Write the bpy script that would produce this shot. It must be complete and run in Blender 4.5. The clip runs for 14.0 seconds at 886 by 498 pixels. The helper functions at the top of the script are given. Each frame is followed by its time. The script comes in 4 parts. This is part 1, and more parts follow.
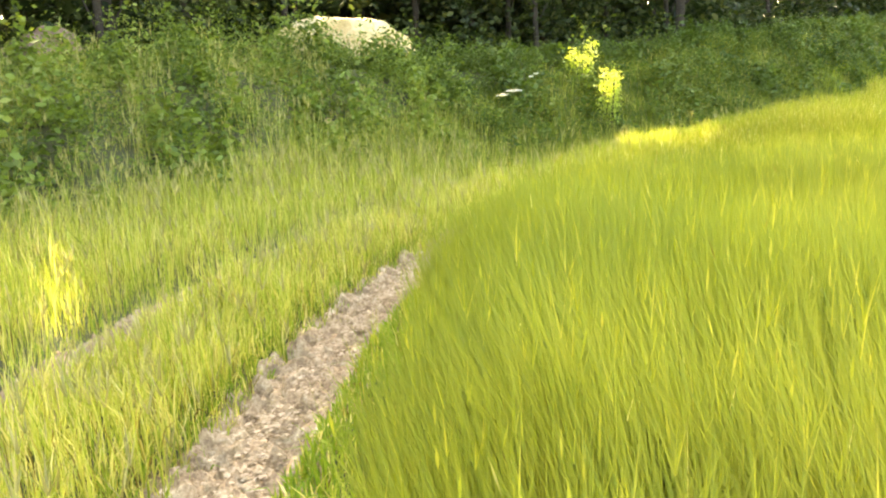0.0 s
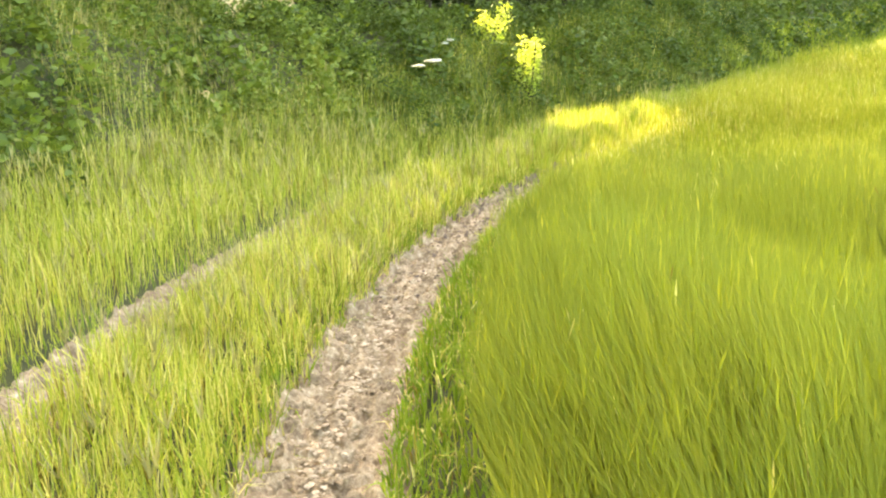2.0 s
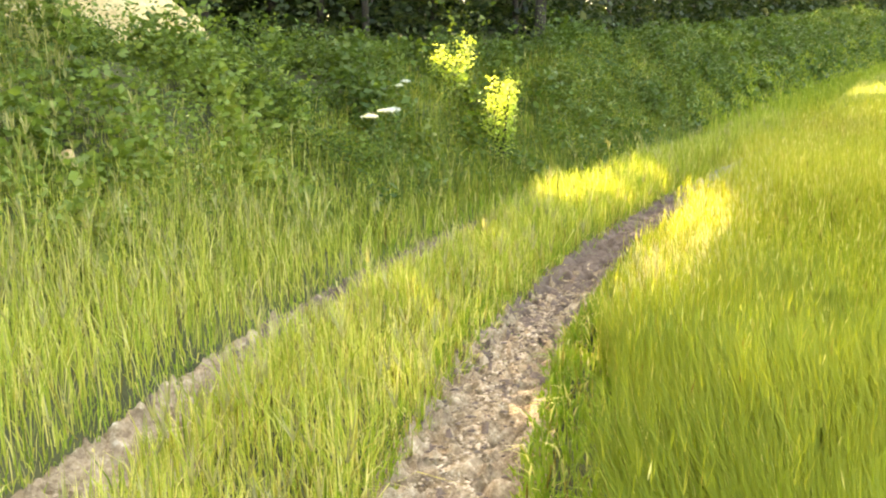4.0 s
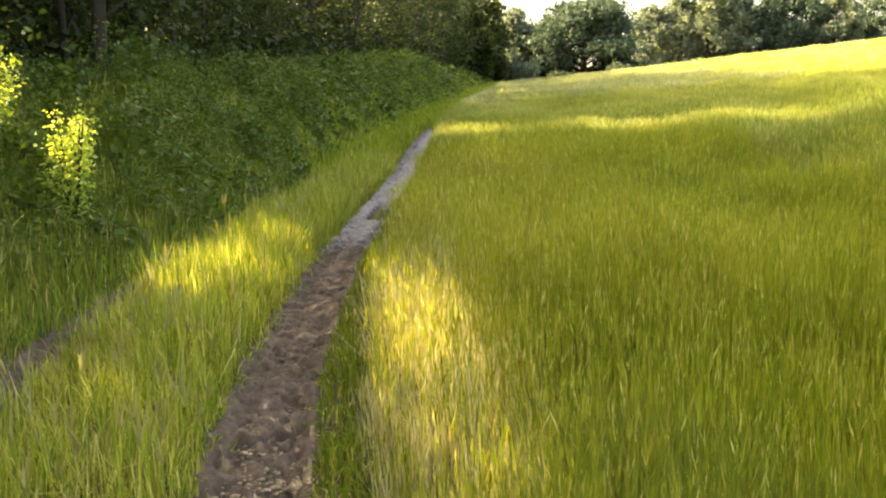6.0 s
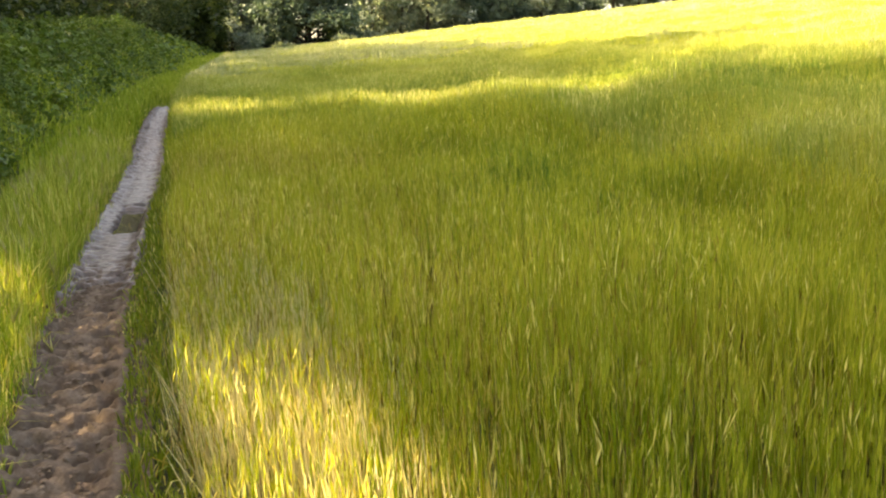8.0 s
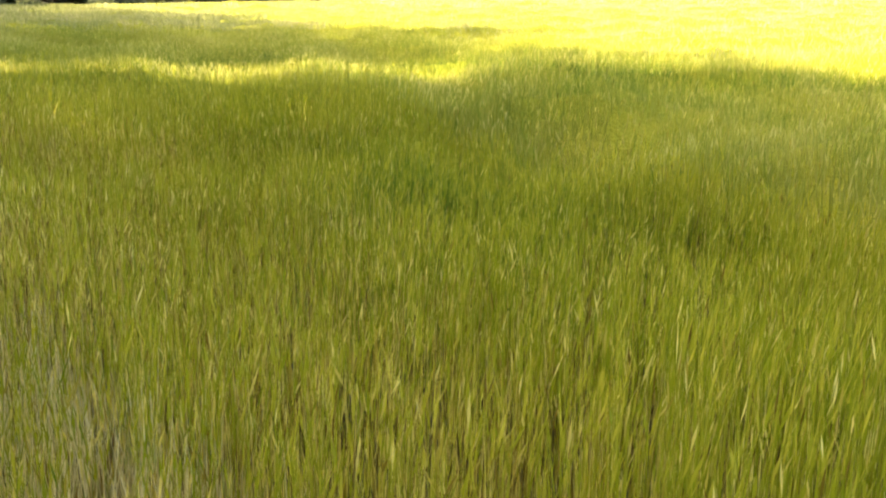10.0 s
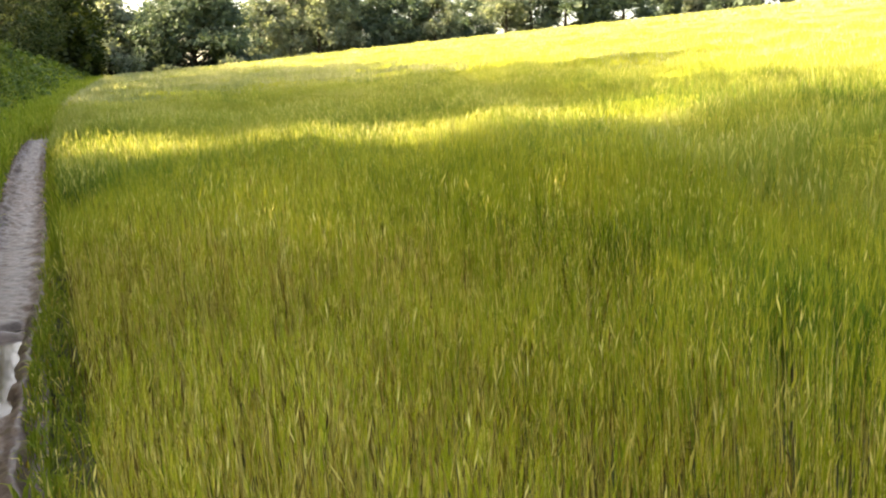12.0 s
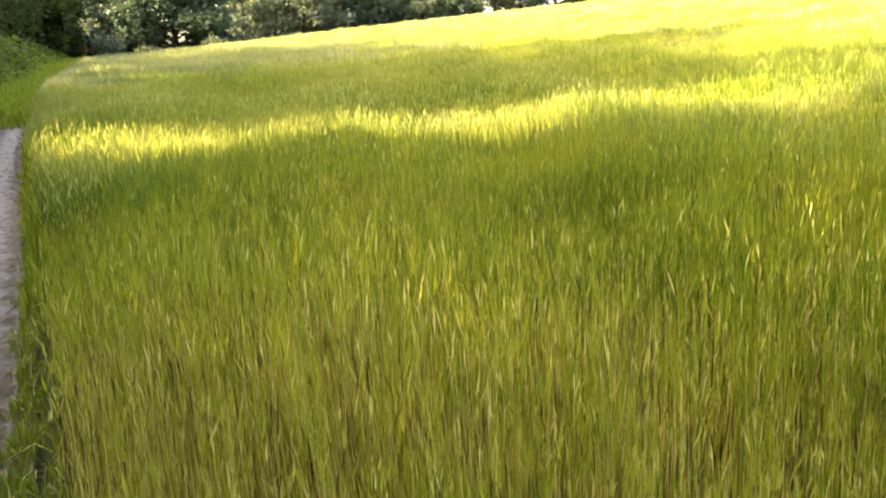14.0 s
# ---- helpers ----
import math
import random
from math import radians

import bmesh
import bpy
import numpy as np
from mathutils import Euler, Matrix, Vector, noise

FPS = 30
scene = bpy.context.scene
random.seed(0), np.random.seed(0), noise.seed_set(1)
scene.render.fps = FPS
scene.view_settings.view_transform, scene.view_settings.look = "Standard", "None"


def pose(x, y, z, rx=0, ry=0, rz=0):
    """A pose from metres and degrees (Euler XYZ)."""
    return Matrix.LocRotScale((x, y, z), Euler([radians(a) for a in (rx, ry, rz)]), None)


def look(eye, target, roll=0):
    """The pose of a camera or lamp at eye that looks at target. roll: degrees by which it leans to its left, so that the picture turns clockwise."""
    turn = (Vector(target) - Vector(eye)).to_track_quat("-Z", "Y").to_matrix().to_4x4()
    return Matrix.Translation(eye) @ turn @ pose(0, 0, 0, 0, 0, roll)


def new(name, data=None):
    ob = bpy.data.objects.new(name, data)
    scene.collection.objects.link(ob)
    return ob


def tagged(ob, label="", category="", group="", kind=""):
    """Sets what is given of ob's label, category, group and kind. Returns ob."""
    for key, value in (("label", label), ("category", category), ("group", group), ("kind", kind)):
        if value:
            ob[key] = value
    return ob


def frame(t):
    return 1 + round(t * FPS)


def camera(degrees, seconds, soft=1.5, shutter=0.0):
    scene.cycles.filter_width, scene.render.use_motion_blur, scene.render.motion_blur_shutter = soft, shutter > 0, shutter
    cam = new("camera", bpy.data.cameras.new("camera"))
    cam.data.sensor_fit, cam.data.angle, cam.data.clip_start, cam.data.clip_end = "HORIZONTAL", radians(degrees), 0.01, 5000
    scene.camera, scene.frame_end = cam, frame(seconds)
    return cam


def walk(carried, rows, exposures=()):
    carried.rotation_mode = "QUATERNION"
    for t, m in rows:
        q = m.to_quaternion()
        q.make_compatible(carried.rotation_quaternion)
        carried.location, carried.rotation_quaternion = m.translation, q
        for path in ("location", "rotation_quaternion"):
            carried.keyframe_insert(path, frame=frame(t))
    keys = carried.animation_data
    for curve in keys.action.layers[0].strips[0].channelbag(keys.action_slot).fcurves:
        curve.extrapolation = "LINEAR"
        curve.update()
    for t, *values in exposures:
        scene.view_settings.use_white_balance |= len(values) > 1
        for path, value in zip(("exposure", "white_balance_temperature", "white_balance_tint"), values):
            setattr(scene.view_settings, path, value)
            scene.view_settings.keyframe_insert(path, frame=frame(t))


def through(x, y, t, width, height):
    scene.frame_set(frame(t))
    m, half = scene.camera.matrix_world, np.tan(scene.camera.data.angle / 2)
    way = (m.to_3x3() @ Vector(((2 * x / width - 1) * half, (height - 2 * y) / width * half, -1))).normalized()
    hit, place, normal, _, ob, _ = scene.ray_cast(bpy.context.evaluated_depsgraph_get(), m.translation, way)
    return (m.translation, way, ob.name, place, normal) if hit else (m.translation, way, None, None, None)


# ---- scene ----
cam = camera(54.0, 14.0, soft=2.1)
PATH = [
    (0, (0.046, 0.461, 1.194), (0.029, 2.426, 0.825), -3.9),
    (0.5, (-0.121, 0.858, 1.224), (-0.09, 2.824, 0.862), -4.1),
    (1, (-0.292, 1.327, 1.291), (-0.07, 3.269, 0.871), -3.5),
    (1.5, (-0.391, 1.855, 1.33), (-0.227, 3.79, 0.852), -2.6),
    (2, (-0.503, 2.434, 1.313), (-0.201, 4.353, 0.84), -2.5),
    (2.2, (-0.518, 2.661, 1.301), (-0.2, 4.585, 0.857), -2.0),
    (4.3, (-0.324, 5.524, 1.435), (0.248, 7.397, 1.031), -1.0),
    (4.5, (-0.287, 5.781, 1.477), (0.423, 7.587, 0.997), -0.6),
    (5, (-0.164, 6.353, 1.463), (0.806, 8.075, 1.151), 1.3),
    (5.5, (-0.046, 6.885, 1.387), (1.156, 8.445, 1.041), 0.1),
    (6, (0.16, 7.475, 1.351), (1.507, 8.915, 1.013), -0.5),
    (6.5, (0.415, 7.965, 1.366), (1.829, 9.332, 1.003), 0.0),
    (7, (0.699, 8.467, 1.321), (2.236, 9.685, 0.927), -2.3),
    (7.5, (0.986, 8.892, 1.339), (2.604, 10.002, 0.952), -0.5),
    (8, (1.29, 9.324, 1.34), (3.002, 10.275, 0.934), -0.8),
    (8.5, (1.688, 9.646, 1.333), (3.473, 10.456, 0.936), 0.6),
    (8.7, (1.818, 9.772, 1.302), (3.655, 10.461, 0.914), 1.9),
    (10.8, (3.065, 11.121, 1.261), (4.972, 11.555, 0.84), 4.3),
    (11, (3.22, 11.255, 1.272), (5.105, 11.778, 0.859), 4.6),
    (11.5, (3.468, 11.676, 1.299), (5.336, 12.285, 0.929), 3.0),
    (12, (3.786, 12.078, 1.378), (5.616, 12.802, 1.021), -0.8),
    (12.5, (4.282, 12.732, 1.392), (6.075, 13.551, 1.052), 1.7),
    (13, (4.639, 13.191, 1.412), (6.396, 14.077, 1.056), 1.3),
    (13.5, (5.001, 13.481, 1.423), (6.777, 14.329, 1.066), 1.7),
    (14, (5.379, 13.658, 1.391), (7.214, 14.344, 0.991), -1.1),
]
EXPOSURES = [(0.0, 4.03, 9000, 12), (1.0, 4.14, 9000, 12), (2.2, 4.14, 9000, 12), (4.3, 4.05, 9100, 12), (4.6, 3.86, 9100, 12), (5.0, 3.36, 9200, 12), (5.5, 3.05, 9400, 12), (6.5, 2.84, 9100, 12), (8.0, 2.87, 9200, 12), (11.0, 2.9, 9200, 12), (12.0, 2.9, 9100, 12), (14.0, 3.06, 8900, 12)]
walk(cam, [(t, look(eye, target, roll)) for t, eye, target, roll in PATH], EXPOSURES)

# ---- light ----
SUN_AZ, SUN_EL = radians(24.0), radians(30.0)
SUN = Vector((-math.sin(SUN_AZ) * math.cos(SUN_EL), math.cos(SUN_AZ) * math.cos(SUN_EL), math.sin(SUN_EL)))
world = bpy.data.worlds.new("sky")
scene.world = world
world.use_nodes = True
sky = world.node_tree.nodes.new("ShaderNodeTexSky")
sky.sky_type, sky.sun_disc = "NISHITA", False
sky.sun_elevation, sky.sun_rotation = SUN_EL, -SUN_AZ
sky.air_density, sky.dust_density, sky.ozone_density = 0.8, 4.0, 0.5
back = world.node_tree.nodes["Background"]
back.inputs["Strength"].default_value = 0.15
world.node_tree.links.new(sky.outputs["Color"], back.inputs["Color"])
sun_data = bpy.data.lights.new("sun", "SUN")
sun_data.energy, sun_data.angle, sun_data.color = 4.6, radians(0.6), (1.0, 0.91, 0.72)
sun = new("sun", sun_data)
sun.matrix_world = look(SUN * 200, (0, 0, 0))

# ---- materials ----


def material(name, build):
    mat = bpy.data.materials.new(name)
    mat.use_nodes = True
    nt = mat.node_tree
    nt.nodes.clear()
    out = nt.nodes.new("ShaderNodeOutputMaterial")
    nt.links.new(build(nt), out.inputs["Surface"])
    return mat


def node(nt, kind, links=(), **values):
    n = nt.nodes.new(kind)
    for key, value in values.items():
        n.inputs[key.replace("_", " ")].default_value = value
    for key, socket in dict(links).items():
        nt.links.new(socket, n.inputs[key])
    return n


def ramp(nt, fac, stops):
    n = nt.nodes.new("ShaderNodeValToRGB")
    el = n.color_ramp.elements
    while len(el) < len(stops):
        el.new(0.5)
    for e, (at, colour) in zip(el, stops):
        e.position, e.color = at, (*colour, 1)
    nt.links.new(fac, n.inputs["Fac"])
    return n.outputs["Color"]


def noise_tex(nt, scale, detail=4.0, rough=0.6, distort=0.0):
    geo = nt.nodes.new("ShaderNodeNewGeometry")
    n = node(nt, "ShaderNodeTexNoise", {"Vector": geo.outputs["Position"]}, Scale=scale, Detail=detail, Roughness=rough, Distortion=distort)
    return n.outputs["Fac"]


def math_node(nt, op, a, b):
    n = nt.nodes.new("ShaderNodeMath")
    n.operation = op
    for i, v in enumerate((a, b)):
        if isinstance(v, (int, float)):
            n.inputs[i].default_value = v
        else:
            nt.links.new(v, n.inputs[i])
    return n.outputs[0]


def foliage(name, stops, patch=0.35, through=0.5, rough=0.55, spec=0.15, share=0.55, swing=1.0):
    """Leaf or blade: colour by island and by patches of ground, diffuse and translucent together."""

    def build(nt):
        geo = nt.nodes.new("ShaderNodeNewGeometry")
        own = math_node(nt, "MULTIPLY", geo.outputs["Random Per Island"], share)
        broad = math_node(nt, "MULTIPLY_ADD", noise_tex(nt, patch, 3.0), swing)
        broad.node.inputs[2].default_value = 0.5 - 0.5 * swing
        wide = math_node(nt, "MULTIPLY", broad, 1.0 - share)
        colour = ramp(nt, math_node(nt, "ADD", own, wide), stops)
        face = node(nt, "ShaderNodeBsdfPrincipled", {"Base Color": colour}, Roughness=rough)
        face.inputs["Specular IOR Level"].default_value = spec
        warm = nt.nodes.new("ShaderNodeMix")
        warm.data_type, warm.blend_type = "RGBA", "MULTIPLY"
        warm.inputs[0].default_value = 1.0
        nt.links.new(colour, warm.inputs[6])
        warm.inputs[7].default_value = (1.2, 1.15, 0.7, 1)
        lit = node(nt, "ShaderNodeBsdfTranslucent", {"Color": warm.outputs[2]})
        mix = node(nt, "ShaderNodeMixShader", {1: face.outputs[0], 2: lit.outputs[0]}, Fac=through)
        return mix.outputs[0]

    return material(name, build)


def ground_like(name, stops, scale=3.0, rough=0.9, bump=0.5, grain=60.0, spec=0.3, depth=0.02):
    def build(nt):
        wide, fine = noise_tex(nt, scale, 6.0, 0.65), noise_tex(nt, grain, 3.0, 0.6)
        fac = math_node(nt, "ADD", math_node(nt, "MULTIPLY", wide, 0.65), math_node(nt, "MULTIPLY", fine, 0.35))
        b = node(nt, "ShaderNodeBump", {"Height": fac}, Strength=bump, Distance=depth)
        p = node(nt, "ShaderNodeBsdfPrincipled", {"Base Color": ramp(nt, fac, stops), "Normal": b.outputs[0]}, Roughness=rough)
        p.inputs["Specular IOR Level"].default_value = spec
        return p.outputs[0]

    return material(name, build)


BARLEY = foliage("barley_green", [(0.2, (0.065, 0.125, 0.012)), (0.42, (0.18, 0.25, 0.018)), (0.62, (0.295, 0.335, 0.034)), (0.85, (0.44, 0.425, 0.075))], 0.5, 0.42, share=0.26, swing=1.8)
# Barley green with the cream of the sunlit streak mixed in.
BARLEY_MID = foliage("barley_mid_sunned", [(0.2, (0.07, 0.13, 0.025)), (0.42, (0.18, 0.245, 0.045)), (0.62, (0.29, 0.325, 0.085)), (0.85, (0.43, 0.415, 0.17))], 0.5, 0.42, share=0.26, swing=1.8)
BARLEY_LUSH = foliage("barley_lush", [(0.2, (0.155, 0.22, 0.03)), (0.5, (0.25, 0.30, 0.046)), (0.8, (0.345, 0.37, 0.07))], 0.6, 0.42, share=0.25, swing=1.3)
# Darker barley green, for the hollow and the painted belt of shade.
BARLEY_DEEP = foliage("barley_darkened", [(0.2, (0.055, 0.12, 0.016)), (0.5, (0.12, 0.205, 0.026)), (0.85, (0.22, 0.29, 0.045))], 0.6, 0.42, share=0.3, swing=1.4)
# Far copy, paled to the bleached look of overexposed sun.
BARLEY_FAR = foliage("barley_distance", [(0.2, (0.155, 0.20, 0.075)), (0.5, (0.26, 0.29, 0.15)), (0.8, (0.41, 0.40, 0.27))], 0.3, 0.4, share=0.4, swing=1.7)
CROP = ground_like("barley_depth", [(0.3, (0.11, 0.145, 0.014)), (0.5, (0.20, 0.22, 0.024)), (0.72, (0.31, 0.295, 0.045))], 1.4, 0.95, 1.0, 26.0, 0.05, depth=0.12)
# Ears of the open field, creamed for sun glare; nearer tips stay greener.
BARLEY_EAR = foliage("barley_ear", [(0.25, (0.23, 0.27, 0.035)), (0.55, (0.40, 0.40, 0.12)), (0.8, (0.60, 0.56, 0.28))], 0.4, 0.45, share=0.4, swing=1.6)
BANK_GRASS = foliage("bank_grass", [(0.2, (0.07, 0.11, 0.016)), (0.5, (0.135, 0.17, 0.03)), (0.85, (0.26, 0.25, 0.075))], 0.7, 0.4)
STRAW = foliage("straw", [(0.15, (0.15, 0.105, 0.02)), (0.42, (0.46, 0.39, 0.08)), (0.8, (0.84, 0.75, 0.29))], 0.6, 0.35, share=0.75)
# Paler straw copy with the glare of the sun patch in its colour.
SUNLIT_STRAW = foliage("sunlit_straw", [(0.2, (0.44, 0.37, 0.18)), (0.5, (0.74, 0.66, 0.36)), (0.8, (0.92, 0.86, 0.56))], 0.6, 0.15, share=0.75)
BARLEY_TIP = foliage("barley_tip", [(0.25, (0.20, 0.25, 0.022)), (0.55, (0.34, 0.365, 0.04)), (0.8, (0.52, 0.48, 0.085))], 0.5, 0.45, share=0.5, swing=1.6)
# Brown dead stems, darkened further for the shaded gaps low in the crop.
DEAD_STEM_SHADE = foliage("dead_stems_and_shade", [(0.15, (0.035, 0.022, 0.008)), (0.5, (0.11, 0.075, 0.022)), (0.85, (0.27, 0.19, 0.07))], 0.8, 0.15)
GRASS = foliage("verge_grass", [(0.2, (0.25, 0.33, 0.045)), (0.45, (0.42, 0.47, 0.08)), (0.65, (0.57, 0.56, 0.125)), (0.85, (0.74, 0.65, 0.27))], 0.9, 0.42)
VERGE = foliage("lush_verge", [(0.2, (0.13, 0.20, 0.018)), (0.5, (0.24, 0.31, 0.032)), (0.85, (0.42, 0.43, 0.08))], 0.7, 0.42)
# Darker copy of the verge green: shade below the bank put into colour.
SHADED_VERGE = foliage("shaded_verge", [(0.2, (0.10, 0.15, 0.016)), (0.5, (0.185, 0.24, 0.03)), (0.85, (0.33, 0.335, 0.07))], 0.7, 0.42)
SHORT_GRASS = foliage("short_grass", [(0.2, (0.13, 0.23, 0.02)), (0.6, (0.25, 0.36, 0.035)), (0.9, (0.40, 0.42, 0.09))], 1.5, 0.4)
LOW_WEED = foliage("low_weeds", [(0.2, (0.11, 0.17, 0.018)), (0.6, (0.23, 0.30, 0.034)), (0.9, (0.40, 0.40, 0.08))], 1.5, 0.4)
TALL_GRASS = foliage("tall_grass", [(0.2, (0.23, 0.28, 0.05)), (0.55, (0.39, 0.40, 0.10)), (0.85, (0.57, 0.50, 0.21))], 0.5, 0.4)
SEEDHEAD = foliage("seed_heads", [(0.2, (0.25, 0.24, 0.09)), (0.6, (0.40, 0.37, 0.14)), (0.9, (0.55, 0.50, 0.22))], 0.7, 0.35)
NETTLE = foliage("bank_leaf", [(0.2, (0.05, 0.09, 0.018)), (0.4, (0.115, 0.175, 0.026)), (0.6, (0.185, 0.255, 0.04)), (0.82, (0.30, 0.33, 0.08))], 0.9, 0.38, 0.5, 0.3, 0.32, swing=1.7)
# Darker copy of the bank leaf: the farther bank's shade is in its colour.
SHADED_BANK_LEAF = foliage("shaded_bank_leaf", [(0.15, (0.024, 0.055, 0.01)), (0.4, (0.063, 0.11, 0.014)), (0.65, (0.11, 0.16, 0.022)), (0.88, (0.20, 0.225, 0.045))], 0.8, 0.35, 0.5, 0.3, 0.32, swing=1.7)
# Leaf colour raised so that the saplings look sunlit on the dark bank.
SUNLEAF = foliage("sunlit_sapling_leaf", [(0.2, (0.34, 0.46, 0.07)), (0.6, (0.48, 0.56, 0.12)), (0.9, (0.62, 0.62, 0.24))], 1.5, 0.5)
# Taken nearly to black: the wood's deep shade is in the leaf colour.
SHADED_WOODLEAF = foliage("shaded_wood_leaf", [(0.2, (0.011, 0.022, 0.006)), (0.5, (0.031, 0.05, 0.012)), (0.7, (0.07, 0.088, 0.022)), (0.88, (0.165, 0.165, 0.045))], 0.45, 0.42, 0.5, 0.25, 0.45)
# Lighter copy for the wood's far end, with some haze in it.
HAZY_EDGELEAF = foliage("hazy_edge_leaf", [(0.2, (0.02, 0.036, 0.014)), (0.5, (0.05, 0.075, 0.03)), (0.85, (0.14, 0.16, 0.07))], 0.45, 0.45, 0.5, 0.25, 0.45)
# Distant leaves: the haze of distance is painted in as blue and paleness.
HAZY_OAKLEAF = foliage("hazy_oak_leaf", [(0.2, (0.035, 0.062, 0.048)), (0.55, (0.062, 0.098, 0.072)), (0.85, (0.11, 0.145, 0.105))], 0.4, 0.32)
HAZY_WILLOW = foliage("hazy_pale_leaf", [(0.2, (0.09, 0.125, 0.095)), (0.55, (0.15, 0.19, 0.15)), (0.85, (0.24, 0.275, 0.21))], 0.3, 0.45)
BARK = ground_like("bark", [(0.3, (0.02, 0.016, 0.011)), (0.55, (0.045, 0.036, 0.025)), (0.75, (0.085, 0.07, 0.05))], 5.0, 0.9, 0.9, 40.0, depth=0.03)
SOIL = ground_like("field_soil", [(0.3, (0.035, 0.04, 0.014)), (0.55, (0.08, 0.085, 0.03)), (0.75, (0.15, 0.13, 0.06))], 1.2, 0.95, 0.6, 30.0)
MUD = ground_like("dry_mud", [(0.28, (0.12, 0.078, 0.042)), (0.44, (0.27, 0.19, 0.105)), (0.56, (0.44, 0.33, 0.195)), (0.68, (0.74, 0.63, 0.43))], 14.0, 0.9, 1.0, 60.0, depth=0.045)
CLOD = ground_like("dry_clod", [(0.25, (0.31, 0.215, 0.125)), (0.5, (0.51, 0.385, 0.24)), (0.75, (0.70, 0.58, 0.41))], 9.0, 0.9, 0.6, 70.0)
DAMP_MUD = ground_like("damp_mud", [(0.28, (0.08, 0.054, 0.038)), (0.48, (0.14, 0.10, 0.07)), (0.7, (0.25, 0.19, 0.138))], 9.0, 0.9, 0.5, 55.0, 0.12)
WET_MUD = ground_like("wet_mud", [(0.3, (0.04, 0.026, 0.018)), (0.5, (0.10, 0.07, 0.052)), (0.7, (0.20, 0.15, 0.115))], 8.0, 0.42, 0.75, 45.0, 0.4)
CHALK = ground_like("chalk_stone", [(0.3, (0.42, 0.27, 0.10)), (0.5, (0.70, 0.51, 0.24)), (0.7, (0.86, 0.71, 0.42))], 2.2, 0.9, 0.9, 18.0, depth=0.05)
EARTH = ground_like("brown_stone", [(0.3, (0.14, 0.09, 0.06)), (0.6, (0.27, 0.18, 0.13)), (0.8, (0.38, 0.29, 0.23))], 2.5, 0.9, 0.9, 20.0, depth=0.04)
PETAL = foliage("white_petals", [(0.2, (0.62, 0.62, 0.55)), (0.8, (0.82, 0.82, 0.78))], 2.0, 0.3)


def build_water(nt):
    b = node(nt, "ShaderNodeBump", {"Height": noise_tex(nt, 7.0, 2.0)}, Strength=0.04, Distance=0.01)
    p = node(nt, "ShaderNodeBsdfPrincipled", {"Normal": b.outputs[0]}, Roughness=0.05, IOR=1.33)
    p.inputs["Base Color"].default_value = (0.09, 0.07, 0.055, 1)
    p.inputs["Specular IOR Level"].default_value = 0.6
    return p.outputs[0]


WATER = material("puddle_water", build_water)

# ---- plan: the right-hand wheel rut is the line that everything is laid out from ----
RNG = np.random.default_rng(7)
KNOTS = np.array([(-1.3, -24), (-1.1, -10), (-1.0, -3), (-0.93, 0.5), (-0.82, 2.5), (-0.68, 4.2), (-0.45, 5.6), (-0.1, 6.8), (0.38, 7.95), (0.95, 9.05),
                  (1.6, 9.98), (2.45, 11.1), (4.4, 13.3), (6.8, 15.75), (10.0, 18.95), (15.8, 24.9), (25.7, 34.3), (48.5, 54.2), (85.0, 84.0), (125.0, 117.0)])


def smooth_line(knots, step=0.2):
    at = np.r_[0, np.cumsum(np.hypot(*np.diff(knots, axis=0).T))]
    t = np.arange(0, at[-1], 0.05)
    line = np.stack([np.interp(t, at, knots[:, k]) for k in (0, 1)], 1)
    w = np.hanning(31)
    w /= w.sum()
    pad = np.pad(line, ((15, 15), (0, 0)), mode="reflect", reflect_type="odd")
    line = np.stack([np.convolve(pad[:, k], w, "valid") for k in (0, 1)], 1)
    return line[:: int(step / 0.05)]


LINE = smooth_line(KNOTS)
LINE_S = np.r_[0, np.cumsum(np.hypot(*np.diff(LINE, axis=0).T))]
TANG = np.gradient(LINE, axis=0)
TANG /= np.hypot(*TANG.T)[:, None]
S0 = float(LINE_S[np.argmin(np.hypot(LINE[:, 0] - 2.45, LINE[:, 1] - 11.1))])


def along(s, d):
    """Plan place at s metres past the bend's end and d metres to the left of the right-hand rut."""
    s = np.asarray(s, float) + S0
    d = np.asarray(d, float)
    p = [np.interp(s, LINE_S, LINE[:, k]) for k in (0, 1)]
    t = [np.interp(s, LINE_S, TANG[:, k]) for k in (0, 1)]
    return p[0] - t[1] * d, p[1] + t[0] * d


def sd(x, y):
    """s and d of plan places."""
    x, y = np.ravel(x), np.ravel(y)
    s, d = np.empty(len(x)), np.empty(len(x))
    for a in range(0, len(x), 20000):
        xs, ys = x[a:a + 20000], y[a:a + 20000]
        coarse = LINE[::5]
        far = (xs[:, None] - coarse[:, 0]) ** 2 + (ys[:, None] - coarse[:, 1]) ** 2
        i = far.argmin(1) * 5
        best = None
        for k in range(-3, 4):
            j = np.clip(i + k, 0, len(LINE) - 1)
            f = (xs - LINE[j, 0]) ** 2 + (ys - LINE[j, 1]) ** 2
            if best is None:
                best, at = f, j
            else:
                at = np.where(f < best, j, at)
                best = np.minimum(f, best)
        dx, dy = xs - LINE[at, 0], ys - LINE[at, 1]
        s[a:a + 20000] = LINE_S[at] - S0 + dx * TANG[at, 0] + dy * TANG[at, 1]
        d[a:a + 20000] = -dx * TANG[at, 1] + dy * TANG[at, 0]
    return s, d


